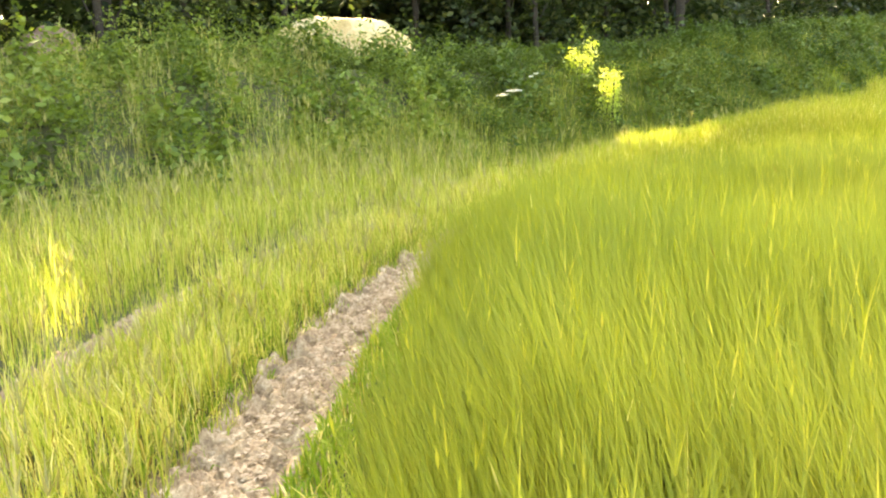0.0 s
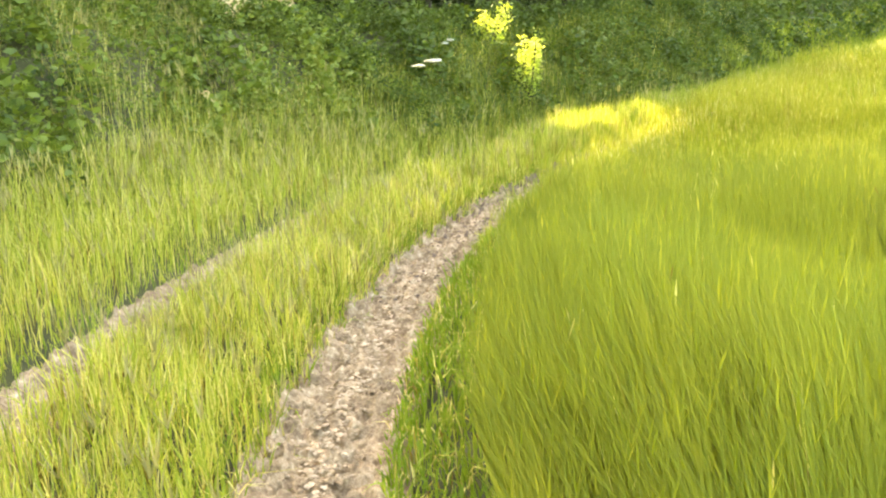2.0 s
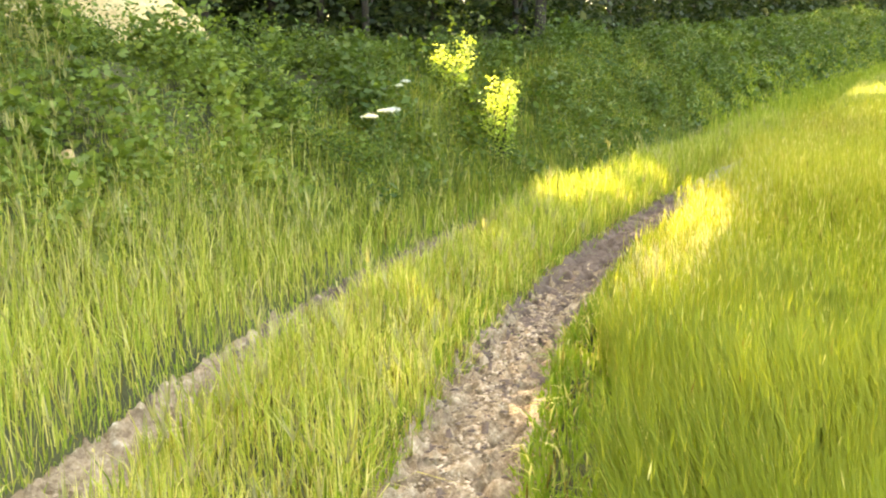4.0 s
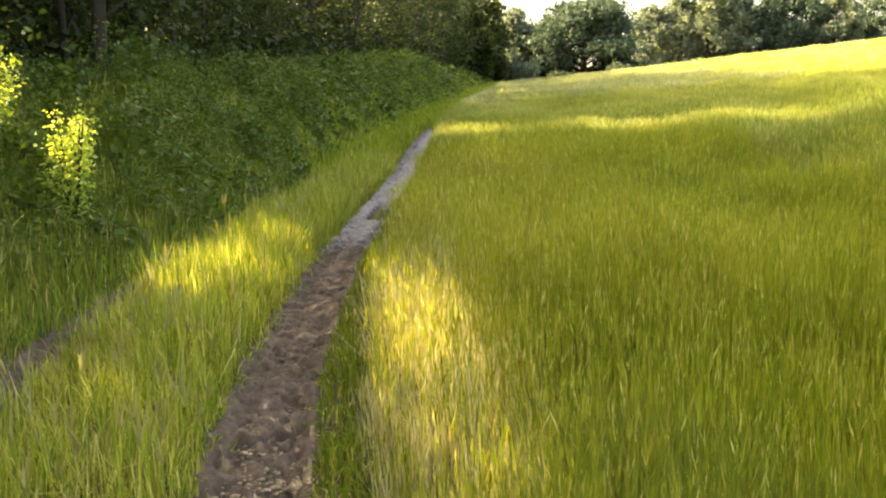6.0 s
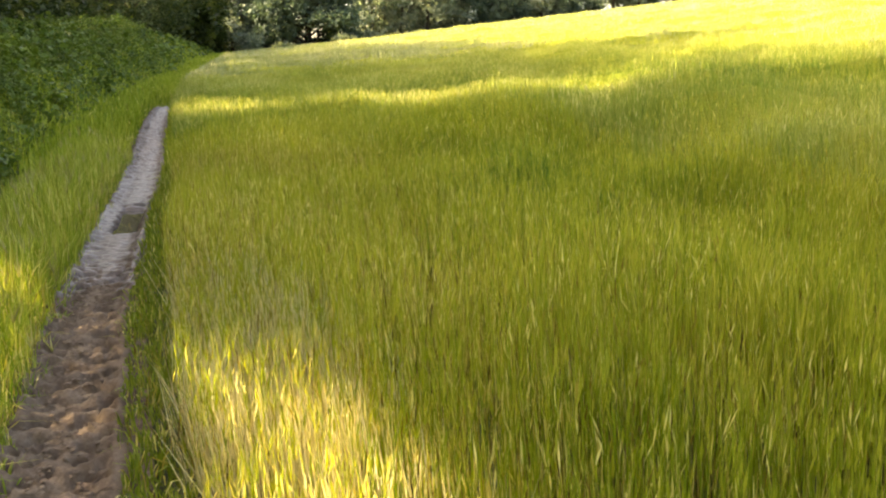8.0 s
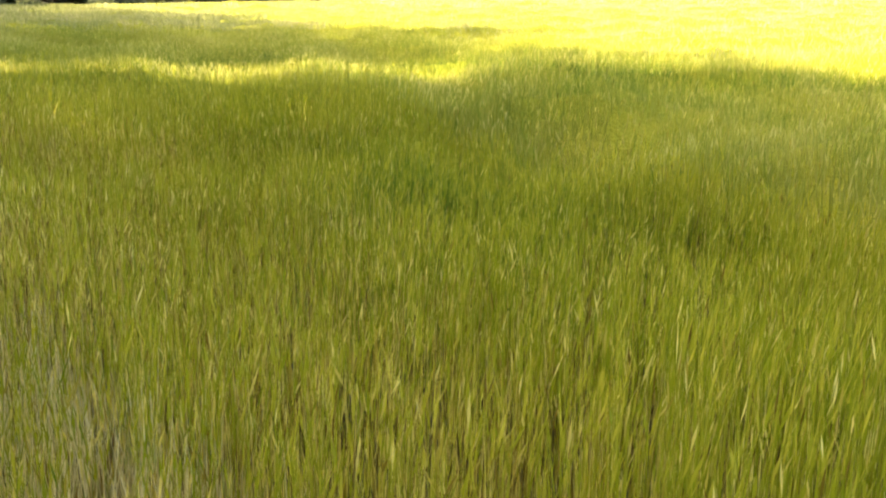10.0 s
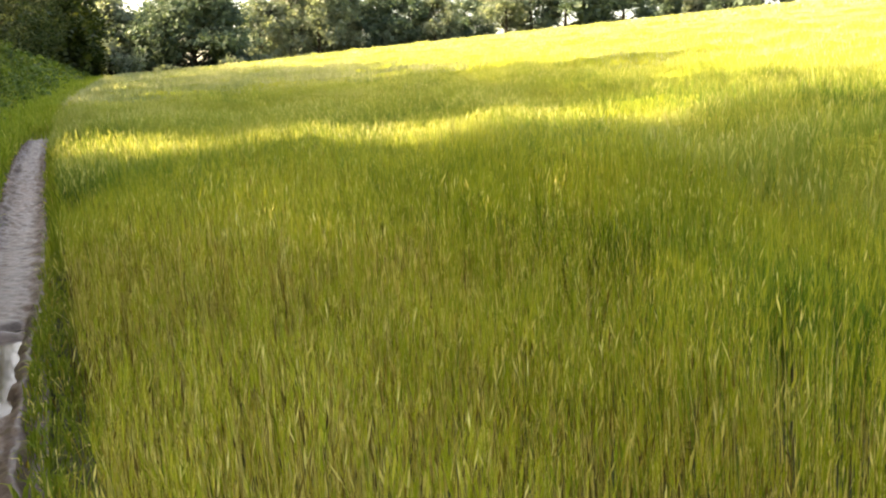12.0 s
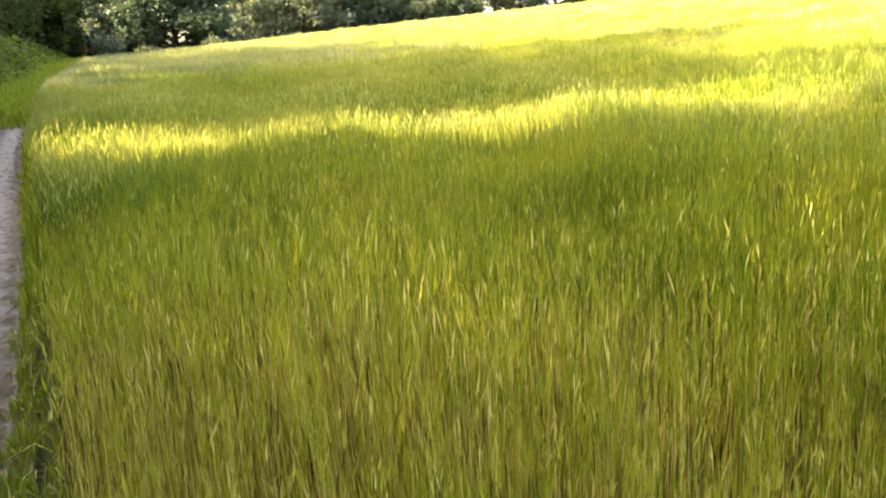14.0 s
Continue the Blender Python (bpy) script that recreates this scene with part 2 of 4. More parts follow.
def wave(x, y, size, seed=0):
    """Smooth uneven values of about -1 to 1, with features of that size in metres."""
    r = np.random.default_rng(100 + seed)
    out = np.zeros(np.shape(x))
    for k in range(9):
        a, f, p = r.uniform(0, 2 * np.pi), r.uniform(0.6, 1.9) * 2 * np.pi / size, r.uniform(0, 2 * np.pi)
        out = out + np.sin((np.cos(a) * x + np.sin(a) * y) * f + p)
    return out / 4.5


def soft(v, w=4.0):
    return w * np.logaddexp(0, v / w)


def step(a, b, v):
    t = np.clip((v - a) / (b - a), 0, 1)
    return t * t * (3 - 2 * t)


def foot(s):
    return np.interp(s, [-9, -5, -2, 0, 3, 6, 40, 60, 90], [3.3, 3.1, 2.5, 2.1, 1.7, 1.42, 1.35, 1.8, 2.2])


def face(s):
    """How far the bank's face runs back from its foot."""
    return np.interp(s, [-5, 0, 5, 10], [2.9, 2.6, 2.0, 1.75])


def base_height(s, d):
    path = np.interp(s, [-12, -8, -4, 0, 6], [-0.10, -0.07, -0.02, 0.02, 0.0])
    return path + 0.033 * soft(s - 10) + 0.105 * soft(-d - 3.0, 2.5) - 0.105 * soft(np.float64(-3.0), 2.5)


def bank(s, d):
    high = np.interp(s, [-9, -5, -2.3, 0, 3, 10, 20, 28, 38, 44, 50, 62, 74, 88, 110, 130], [1.25, 1.25, 1.55, 1.42, 1.38, 1.58, 1.80, 1.98, 2.36, 2.55, 2.28, 2.0, 1.75, 1.25, 0.55, 0.3])
    e = d - foot(s)
    return high * step(-0.15, 1.0, e / face(s)) + 0.05 * np.clip(e - face(s), 0, 8)


RUTS = ((0.0, 0.20), (1.32, 0.165))


def rut_half(at, half, s):
    """The ruts grow narrower past the bend and widen again round the pool."""
    if at:
        return half + 0 * s, at + 0 * s
    return half * np.interp(s, [-3, -1, 5, 8], [1.0, 0.84, 0.86, 1.0]), np.interp(s, [-3, -1, 5, 8], [0.01, 0.035, 0.025, -0.02])


def ground_height(x, y, ruts=True):
    shape = np.shape(x)
    s, d = sd(x, y)
    x, y = np.ravel(x), np.ravel(y)
    z = base_height(s, d) + bank(s, d) + 0.16 * wave(x, y, 2.6, 1) * step(0.3, 1.6, d - foot(s)) + 0.03 * wave(x, y, 1.3, 2) * step(1.5, 4, np.abs(d))
    if ruts:
        for at, half in RUTS[: 1 if np.min(s) > 9 else 2]:
            wide, mid = rut_half(at, half, s)
            z = z - 0.14 * step(wide + 0.08, wide - 0.05, np.abs(d - mid)) * step(26.5, 25.5, s)
    return z.reshape(shape)


# ---- mesh helpers ----


def fast_mesh(name, verts, tris, mats, index=None, smooth=False):
    me = bpy.data.meshes.new(name)
    verts, tris = np.asarray(verts, np.float32).reshape(-1, 3), np.asarray(tris, np.int32)
    k = tris.shape[1]
    me.vertices.add(len(verts))
    me.vertices.foreach_set("co", verts.ravel())
    me.loops.add(tris.size)
    me.loops.foreach_set("vertex_index", tris.ravel())
    me.polygons.add(len(tris))
    me.polygons.foreach_set("loop_start", np.arange(0, tris.size, k, dtype=np.int32))
    for m in mats:
        me.materials.append(m)
    if index is not None:
        me.polygons.foreach_set("material_index", np.asarray(index, np.int32))
    if smooth:
        me.polygons.foreach_set("use_smooth", np.ones(len(tris), bool))
    me.update()
    me.validate()
    return me


def join(pieces):
    """Pieces of (verts, tris) or (verts, tris, material index) into one."""
    vs, ts, ms, n = [], [], [], 0
    for p in pieces:
        vs.append(np.reshape(p[0], (-1, 3)))
        ts.append(np.asarray(p[1]) + n)
        ms.append(np.full(len(p[1]), p[2] if len(p) > 2 else 0))
        n += len(vs[-1])
    return np.concatenate(vs), np.concatenate(ts), np.concatenate(ms)


def blades(root, height, width, lean, rng, bend=0.35, sway=(0.0, 0.0), thick=0.55):
    """Grass blades: three triangles each, that taper and bend over."""
    n = len(root)
    a = rng.uniform(0, 2 * np.pi, n)
    side = np.stack([np.cos(a), np.sin(a), 0 * a], 1) * (np.broadcast_to(width, n) / 2)[:, None]
    b = rng.uniform(0, 2 * np.pi, n)
    h = np.broadcast_to(height, n)
    tip = np.abs(rng.normal(0, 1, n)) * lean * h
    way = np.stack([np.cos(b) * tip + sway[0] * h, np.sin(b) * tip + sway[1] * h, 0 * b], 1)
    mid = root + way * bend + np.stack([0 * h, 0 * h, h * 0.58], 1)
    top = root + way
    drop = np.linalg.norm(way, axis=1)
    top[:, 2] += np.sqrt(np.maximum(h * h - 0.8 * drop ** 2, 0.2 * h * h))
    v = np.stack([root - side * thick, root + side * thick, mid - side, mid + side, top], 1)
    base = np.arange(n)[:, None, None] * 5
    t = base + np.array([(0, 1, 3), (0, 3, 2), (2, 3, 4)])
    return v.reshape(-1, 3), t.reshape(-1, 3)


def ears(tip, length, rng, awns=3, spread=0.35, width=0.012):
    """Awned heads: a bundle of thin upright triangles on each stalk."""
    n = len(tip) * awns
    p = np.repeat(tip, awns, 0)
    a = rng.uniform(0, 2 * np.pi, n)
    out = np.stack([np.cos(a), np.sin(a), 0 * a], 1)
    side = np.stack([-np.sin(a), np.cos(a), 0 * a], 1) * width
    ln = np.repeat(np.broadcast_to(length, len(tip)), awns) * rng.uniform(0.7, 1.2, n)
    end = p + out * (ln * spread * rng.uniform(0.3, 1.2, n))[:, None] + np.stack([0 * ln, 0 * ln, ln], 1)
    v = np.stack([p - side, p + side, end], 1)
    return v.reshape(-1, 3), np.arange(3 * n).reshape(-1, 3)


def leaves(place, size, rng, flat=0.45):
    """Kite-shaped folded leaves, four triangles sharing a midrib."""
    n = len(place)
    size = np.broadcast_to(size, n)[:, None]
    d = rng.normal(0, 1, (n, 3))
    d[:, 2] = d[:, 2] * 0.5 - 0.15
    d /= np.linalg.norm(d, axis=1)[:, None]
    up = rng.normal(0, 1, (n, 3)) * (1 - flat) + np.array([0, 0, 1.0]) * flat
    w = np.cross(d, up)
    w /= np.linalg.norm(w, axis=1)[:, None] + 1e-9
    nrm = np.cross(w, d)
    base, tip = place - d * size * 0.5, place + d * size * 0.5
    mid = place - nrm * size * 0.06
    l, r = mid + w * size * 0.3 + nrm * size * 0.12, mid - w * size * 0.3 + nrm * size * 0.12
    v = np.stack([base, l, tip, r], 1)
    t = np.arange(n)[:, None, None] * 4 + np.array([(0, 1, 2), (0, 2, 3)])
    return v.reshape(-1, 3), t.reshape(-1, 3)


def tube(points, radii, sides=7):
    points, radii = np.asarray(points, float), np.asarray(radii, float)
    t = np.gradient(points, axis=0)
    t /= np.linalg.norm(t, axis=1)[:, None]
    ref = np.array([0.31, 0.95, 0.05])
    u = np.cross(t, ref)
    u /= np.linalg.norm(u, axis=1)[:, None]
    w = np.cross(t, u)
    a = np.linspace(0, 2 * np.pi, sides, endpoint=False)
    v = points[:, None] + radii[:, None, None] * (np.cos(a)[None, :, None] * u[:, None] + np.sin(a)[None, :, None] * w[:, None])
    n = len(points)
    tris = []
    for i in range(n - 1):
        for k in range(sides):
            p, q = i * sides + k, i * sides + (k + 1) % sides
            tris += [(p, q, q + sides), (p, q + sides, p + sides)]
    return v.reshape(-1, 3), np.array(tris)


def part(name, mesh, parent=None, label=""):
    ob = new(name, mesh)
    if parent is not None:
        ob.parent = parent
    return tagged(ob, label) if label else ob


def grid_mesh(name, X, Y, Z, mat, smooth=True):
    r, c = X.shape
    i = np.arange(r * c).reshape(r, c)
    q = np.stack([i[:-1, :-1], i[:-1, 1:], i[1:, 1:], i[1:, :-1]], -1).reshape(-1, 4)
    return fast_mesh(name, np.stack([X, Y, Z], -1), q, [mat], smooth=smooth)


# Openings in the wood's canopy: where the sun's shafts come down on grass, bank and field (place and radius).
SHAFTS = [
    (1.4, 11.3, 0.36, 0.08), (1.9, 11.95, 0.36, 0.12), (2.5, 12.72, 0.36, 0.22), (3.0, 13.25, 0.36, 0.25), (3.48, 13.68, 0.36, 0.25), (3.98, 14.12, 0.36, 0.24),
    (1.5, 9.0, 0.42, 0.06), (1.85, 9.4, 0.42, 0.1), (2.1, 9.85, 0.42, 0.14), (2.45, 10.4, 0.42, 0.18), (2.87, 10.85, 0.42, 0.2), (3.3, 11.25, 0.42, 0.17),
    (-3.0, 6.3, 0.3, 0.06), (-2.5, 6.0, 0.3, 0.08), (-2.3, 5.4, 0.3, 0.09), (-2.9, 5.5, 0.3, 0.06),
    (8.5, 13.7, 0.74, 0.07), (8.9, 13.5, 0.74, 0.09), (9.35, 13.35, 0.74, 0.09), (9.8, 13.15, 0.74, 0.09), (10.3, 13.0, 0.74, 0.07),
    (2.79, 14.64, 0.92, 0.15), (2.7, 14.6, 1.2, 0.12), (2.51, 15.77, 1.6, 0.15), (-1.6, 18.2, 2.5, 0.62), (-2.2, 18.2, 2.3, 0.4),
]


# A ride between the trees, along the sun's bearing, through which one long streak of sun falls over the field.
RIDE = (18.3, 20.9)


def shaded(p, leaf=0.3):
    """False for leaves of that size that would reach into one of the sun's shafts."""
    keep = np.ones(len(p), bool)
    s = np.array(SUN)
    for x, y, z, r in SHAFTS:
        q = p - (x, y, z)
        t = q @ s
        off = np.linalg.norm(q - t[:, None] * s, axis=1)
        keep &= ~((off < r + 0.22 * leaf) & (t > 1.0))
    across = p[:, 0] * math.cos(SUN_AZ) + p[:, 1] * math.sin(SUN_AZ)
    ragged = 0.35 * np.sin(p[:, 2] * 1.1) + 0.3 * np.sin(p[:, 1] * 0.9 + 1.0)
    lit = np.nonzero((across > RIDE[0] + ragged) & (across < RIDE[1] + ragged) & (p[:, 2] > 4.2))[0]
    if len(lit):
        fall = p[lit] - s * ((p[lit, 2:] - 0.4) / s[2])
        keep[lit[sd(fall[:, 0], fall[:, 1])[1] < -0.4 - 0.3 * leaf]] = False
    return keep


# ---- ground ----


def axis(stops):
    out = []
    for (a, st), (b, _) in zip(stops[:-1], stops[1:]):
        out.append(np.arange(a, b, st))
    return np.concatenate(out + [[stops[-1][0]]])


gx = axis([(-900, 120), (-180, 30), (-60, 6), (-18, 0.6), (-4.5, 0.25), (11, 0.4), (24, 1.0), (60, 3), (150, 25), (300, 150), (1500, 1)])
gy = axis([(-900, 120), (-180, 30), (-60, 6), (-12, 0.6), (-4, 0.25), (20, 0.4), (33, 1.0), (70, 3), (160, 25), (300, 150), (1500, 1)])
GX, GY = np.meshgrid(gx, gy)
GZ = ground_height(np.clip(GX, -120, 190), np.clip(GY, -120, 210), False)
s, d = sd(GX, GY)
for at, half in RUTS:
    # the sheet lies low under the ruts, whose own meshes close it
    rim = np.interp(s, [7, 12], [0.31, 0.45])
    GZ = GZ - (0.16 * step(rim * 1.7, rim, np.abs(d - at)) * step(28, 27, s) * step(-15, -14, s) * (step(9, 8, s) if at else 1)).reshape(GZ.shape)
tagged(new("ground", grid_mesh("ground", GX, GY, GZ, SOIL)), "grassy brown earth of field, verge and bank", "ground", kind="structure")

PUDDLE = (5.75, 7.25)


def rut_mesh(name, at, half, s_from, s_to, step_s, seed):
    s = np.arange(s_from, s_to, step_s)
    d = np.linspace(-half - 0.12, half + 0.12, 39)
    S, D = np.meshgrid(s, d, indexing="ij")
    wide, mid = rut_half(at, half, S)
    X, Y = along(S, D + mid)
    e = np.abs(D + 0.03 * wave(X, Y, 0.5, seed + 7)) / wide
    Z = base_height(S, D + mid) - 0.035 * step(1.3, 0.6, e) - 0.012
    rag = 0.03 * wave(X, Y, 0.30, seed + 8) + 0.02 * wave(X, Y, 0.11, seed + 9)
    lane = (D + 0.3) / 0.088 + 0.15 * wave(X, Y, 0.6, seed + 14)
    pit = step(-0.05, 0.55, np.sin((S + 0.6 * rag) * 2 * np.pi / 0.13 + np.floor(lane) * 2.3)) * step(0.0, 0.45, np.sin(np.pi * (lane % 1)))
    side = step(0.05, 0.4, e) * step(1.15, 0.95, e)
    patchy = (0.95 + 0.35 * wave(X, Y, 0.55, seed + 3)).clip(0.3, 1.2)
    Z -= 0.085 * pit * side * patchy * np.interp(S, [-4, -1.5, 3.4, 4.6, 8, 27], [0.4, 1, 1, 0.12, 0.1, 0.08])
    in_pool = 0.0
    if at == 0.0:
        end = S + 0.22 * wave(X, Y, 0.35, seed + 12)
        in_pool = step(PUDDLE[0] - 0.15, PUDDLE[0] + 0.3, end) * step(PUDDLE[1] + 0.15, PUDDLE[1] - 0.3, end)
    calm = (1 - 0.8 * in_pool) * (1 + 1.6 * step(0.55, 0.9, e) * step(4, 5, S))
    Z += calm * np.interp(S, [3.2, 4.8, 9, 14], [1.0, 0.22, 0.22, 0.5]) * ((0.030 * wave(X, Y, 0.12, seed + 1) + 0.014 * wave(X, Y, 0.06, seed + 21)) * np.interp(S, [-2, 1], [1.0, 0.55]) + 0.02 * wave(X, Y, 0.3, seed + 2))
    Z -= 0.07 * step(1.25, 1.6, e)
    if at == 0.0:
        Z -= in_pool * 0.085 * step(0.74, 0.5, np.abs(D + 0.045) / wide + 0.14 * wave(X, Y, 0.3, seed + 13) + 0.1 * wave(X, Y, 0.1, seed + 15))
    i = np.arange(S.size).reshape(S.shape)
    q = np.stack([i[:-1, :-1], i[:-1, 1:], i[1:, 1:], i[1:, :-1]], -1).reshape(-1, 4)
    when = (S[:-1, :-1] + 0.5 * wave(X[:-1, :-1], Y[:-1, :-1], 0.5, seed + 5) + np.where(S[:-1, :-1] < 1, 1.5, 0.1) * wave(X[:-1, :-1], Y[:-1, :-1], 0.13, seed + 6)).ravel()
    return fast_mesh(name, np.stack([X, Y, Z], -1), q, [MUD, DAMP_MUD, WET_MUD], (when > -2.0).astype(int) + (when > 3.6), smooth=True)


for (at, half), seed, to in ((RUTS[0], 11, 27), (RUTS[1], 31, 8)):
    ob = new("wheel_rut", rut_mesh("wheel_rut", at, half, -14, to, 0.021, seed))
    tagged(ob, "rutted muddy wheel track with tyre tread marks", "wheel rut", kind="structure")


def puddle(s_from, s_to, half, depth):
    s = np.linspace(s_from - 0.3, s_to + 0.25, 40)
    S, D = np.meshgrid(s, np.linspace(-half, half, 7), indexing="ij")
    X, Y = along(S, D - 0.06)
    Z = np.full(S.shape, float(base_height(np.mean(s), 0.0)) - depth)
    return tagged(new("puddle", grid_mesh("puddle", X, Y, Z, WATER)), "still puddle of rainwater lying in the muddy rut", "puddle", kind="structure")


puddle(PUDDLE[0], PUDDLE[1], 0.15, 0.083)


def stone(rng, size, squash=(1, 0.8, 0.7), seed=0, rough=0.25, subdiv=3):
    bm = bmesh.new()
    bmesh.ops.create_icosphere(bm, subdivisions=subdiv, radius=1.0)
    off = Vector((seed * 3.7, seed * 1.3, seed * 2.1))
    for v in bm.verts:
        n = noise.fractal(v.co * 1.1 + off, 1.0, 2.0, 4) * rough * 1.6
        v.co = v.co * (1 + n)
        cell = noise.cell(v.co * 1.6 + off) * 0.10
        v.co *= 1 + cell * rough
        v.co = Vector((v.co.x * squash[0], v.co.y * squash[1], v.co.z * squash[2])) * size
    me = bpy.data.meshes.new("stone")
    bm.to_mesh(me)
    bm.free()
    return me


def clods(s_from, s_to, at, half, count, size, seed):
    rng = np.random.default_rng(seed)
    s, d = rng.uniform(s_from, s_to, count), rng.normal(0, half * 0.55, count)
    x, y = along(s, at + d)
    r = size * rng.lognormal(0, 0.45, count).clip(0.4, 2.2)
    z = base_height(s, at + d) - 0.040 + r * 0.15
    oct_v = np.array([(1, 0, 0), (0, 1, 0), (-1, 0, 0), (0, -1, 0), (0, 0, 0.7), (0, 0, -0.5), (0.6, 0.6, 0.3), (-0.6, 0.6, 0.25), (-0.6, -0.6, 0.3), (0.6, -0.6, 0.3)])
    tri = np.array([(0, 6, 4), (6, 1, 4), (1, 7, 4), (7, 2, 4), (2, 8, 4), (8, 3, 4), (3, 9, 4), (9, 0, 4), (0, 5, 6), (1, 5, 7), (2, 5, 8), (3, 5, 9)])
    v = oct_v[None] * rng.uniform(0.5, 1.4, (count, 10, 1)) * (r[:, None, None] * np.array([1.0, 1.0, 0.7]))
    v = v + np.stack([x, y, z], 1)[:, None]
    t = np.arange(count)[:, None, None] * 10 + tri
    return v.reshape(-1, 3), t.reshape(-1, 3)


v, t, m = join([(*clods(-13, -1.6, 0.0, 0.08, 2600, 0.0075, 1), 0), (*clods(-13, -1.0, 0.01, 0.17, 3200, 0.0085, 4), 2), (*clods(-5.0, 3.8, 0.02, 0.16, 1100, 0.0085, 2), 1), (*clods(-13, -1, 1.32, 0.10, 900, 0.0085, 3), 0), (*clods(-13, 0, 1.32, 0.12, 1200, 0.0085, 5), 2)])
tagged(new("mud_clods", fast_mesh("mud_clods", v, t, [CLOD, DAMP_MUD, MUD], m, smooth=False)), "crumbled dry mud clods and chalk bits in the ruts", "clods", kind="stuff")

# ---- barley field ----


def scatter(x0, x1, y0, y1, density, rng):
    n = int((x1 - x0) * (y1 - y0) * density)
    return rng.uniform(x0, x1, n), rng.uniform(y0, y1, n)


def canopy(x, y):
    """Height of the crop, which rolls in hummocks and is beaten down in places."""
    h = 0.72 + 0.22 * wave(x, y, 4.6, 21) + 0.10 * wave(x, y, 1.9, 22) + 0.04 * wave(x, y, 0.7, 26)
    for bx, by, r, low in ((6.5, 11.4, 0.4, 0.3), (7.3, 11.4, 0.45, 0.4), (7.95, 11.4, 0.5, 0.45), (8.7, 11.15, 0.5, 0.4), (9.6, 17.6, 0.5, 0.25), (5.6, 12.1, 0.3, 0.25)):
        h = h * (1 - low * np.exp(-(((x - bx) ** 2 + (y - by) ** 2) / r ** 2)))
    return h


def darkened(x, y):
    """Share of darker green plants: in the beaten hollows and in a belt that paints shade across the field."""
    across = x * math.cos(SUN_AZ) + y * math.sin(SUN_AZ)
    # The belt follows the sun's bearing: shade put into leaf colour.
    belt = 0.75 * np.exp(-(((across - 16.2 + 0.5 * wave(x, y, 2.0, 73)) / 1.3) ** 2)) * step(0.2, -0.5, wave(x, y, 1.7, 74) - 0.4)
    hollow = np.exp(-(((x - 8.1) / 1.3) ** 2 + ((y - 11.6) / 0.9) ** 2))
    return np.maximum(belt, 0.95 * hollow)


def field_edge(x, y, s):
    return np.interp(s, [-9, -4, -2, 0, 4, 12], [-0.62, -0.57, -0.45, -0.43, -0.48, -0.44]) - 0.06 * wave(x, y, 0.7, 23)


def crop_height(x, y, s, d):
    """Full height of the crop above the soil: lower by the track."""
    inner = field_edge(x, y, s) - d
    h = canopy(x, y) * np.interp(inner, [0.0, 0.5], [0.76, 1.0])
    return h * (1 - np.interp(s, [-10, -6, -4, -2.5, 1, 5], [0.1, 0.24, 0.3, 0.36, 0.32, 0.05]) * np.maximum(np.interp(inner, [0, 0.8, 1.5, 4.0, 6.5], [0.3, 0.75, 1.0, 1.0, 0.0]), np.interp(s, [-5, -3.2], [0, 1]) * np.interp(inner, [0, 1.5, 3], [1.0, 1.0, 0])))


def blown(x, y, s):
    """How far the wind lays the crop over, as shares of its height."""
    early = np.interp(s, [-4, 0], [1.0, 0.25])
    return -0.03 - early * (0.10 - 0.16 * wave(x, y, 2.2, 61)) + 0.05 * wave(x, y, 0.8, 62), 0.05 + early * 0.14 * wave(x, y, 1.7, 63) + 0.04 * wave(x, y, 0.7, 64)


def stalks(root, height, width, rng, lean=0.07, sway=(0.0, 0.0)):
    """Bare upright stalks, one long thin triangle each."""
    n = len(root)
    a, b = rng.uniform(0, 2 * np.pi, n), rng.uniform(0, 2 * np.pi, n)
    side = np.stack([np.cos(a), np.sin(a), 0 * a], 1) * (np.broadcast_to(width, n) / 2)[:, None]
    tip = np.abs(rng.normal(0, 1, n)) * lean * height
    top = root + np.stack([np.cos(b) * tip + sway[0] * height, np.sin(b) * tip + sway[1] * height, height], 1)
    v = np.stack([root - side, root + side, top], 1)
    return v.reshape(-1, 3), np.arange(3 * n).reshape(-1, 3)


def spindles(mid, length, width, rng, lean=0.3):
    """Heads and dry leaf scraps: small upright lozenges of two triangles."""
    n = len(mid)
    a = rng.uniform(0, 2 * np.pi, n)
    side = np.stack([np.cos(a), np.sin(a), 0 * a], 1) * (width * rng.uniform(0.6, 1.2, n) / 2)[:, None]
    way = np.stack([rng.normal(0, lean, n), rng.normal(0, lean, n), np.ones(n)], 1) * (length / 2)[:, None]
    v = np.stack([mid - way, mid + side, mid + way, mid - side], 1)
    t = np.arange(n)[:, None, None] * 4 + np.array([(0, 1, 2), (0, 2, 3)])
    return v.reshape(-1, 3), t.reshape(-1, 3)


def tufts(root, h, s, x, y, start, width, rng, lean):
    """Upper parts of the plants, one tapering triangle each, from a share of their height up."""
    bx, by = blown(x, y, s)
    n = len(x)
    a = rng.uniform(0, 2 * np.pi, n)
    side = np.stack([np.cos(a), np.sin(a), 0 * a], 1) * width / 2
    low = root + np.stack([bx * h * start, by * h * start, h * start], 1)
    top = root + np.stack([(bx + rng.normal(0, lean, n)) * h, (by + rng.normal(0, lean, n)) * h, h], 1)
    v = np.stack([low - side, low + side, top], 1)
    return v.reshape(-1, 3), np.arange(3 * n).reshape(-1, 3)


def at_height(root, h, s, x, y, share, rng, loose=0.02):
    """Places on the leaning plants at a share of their height."""
    bx, by = blown(x, y, s)
    n = len(x)
    return root + np.stack([bx * h * share + rng.normal(0, loose, n), by * h * share + rng.normal(0, loose, n), h * share], 1)


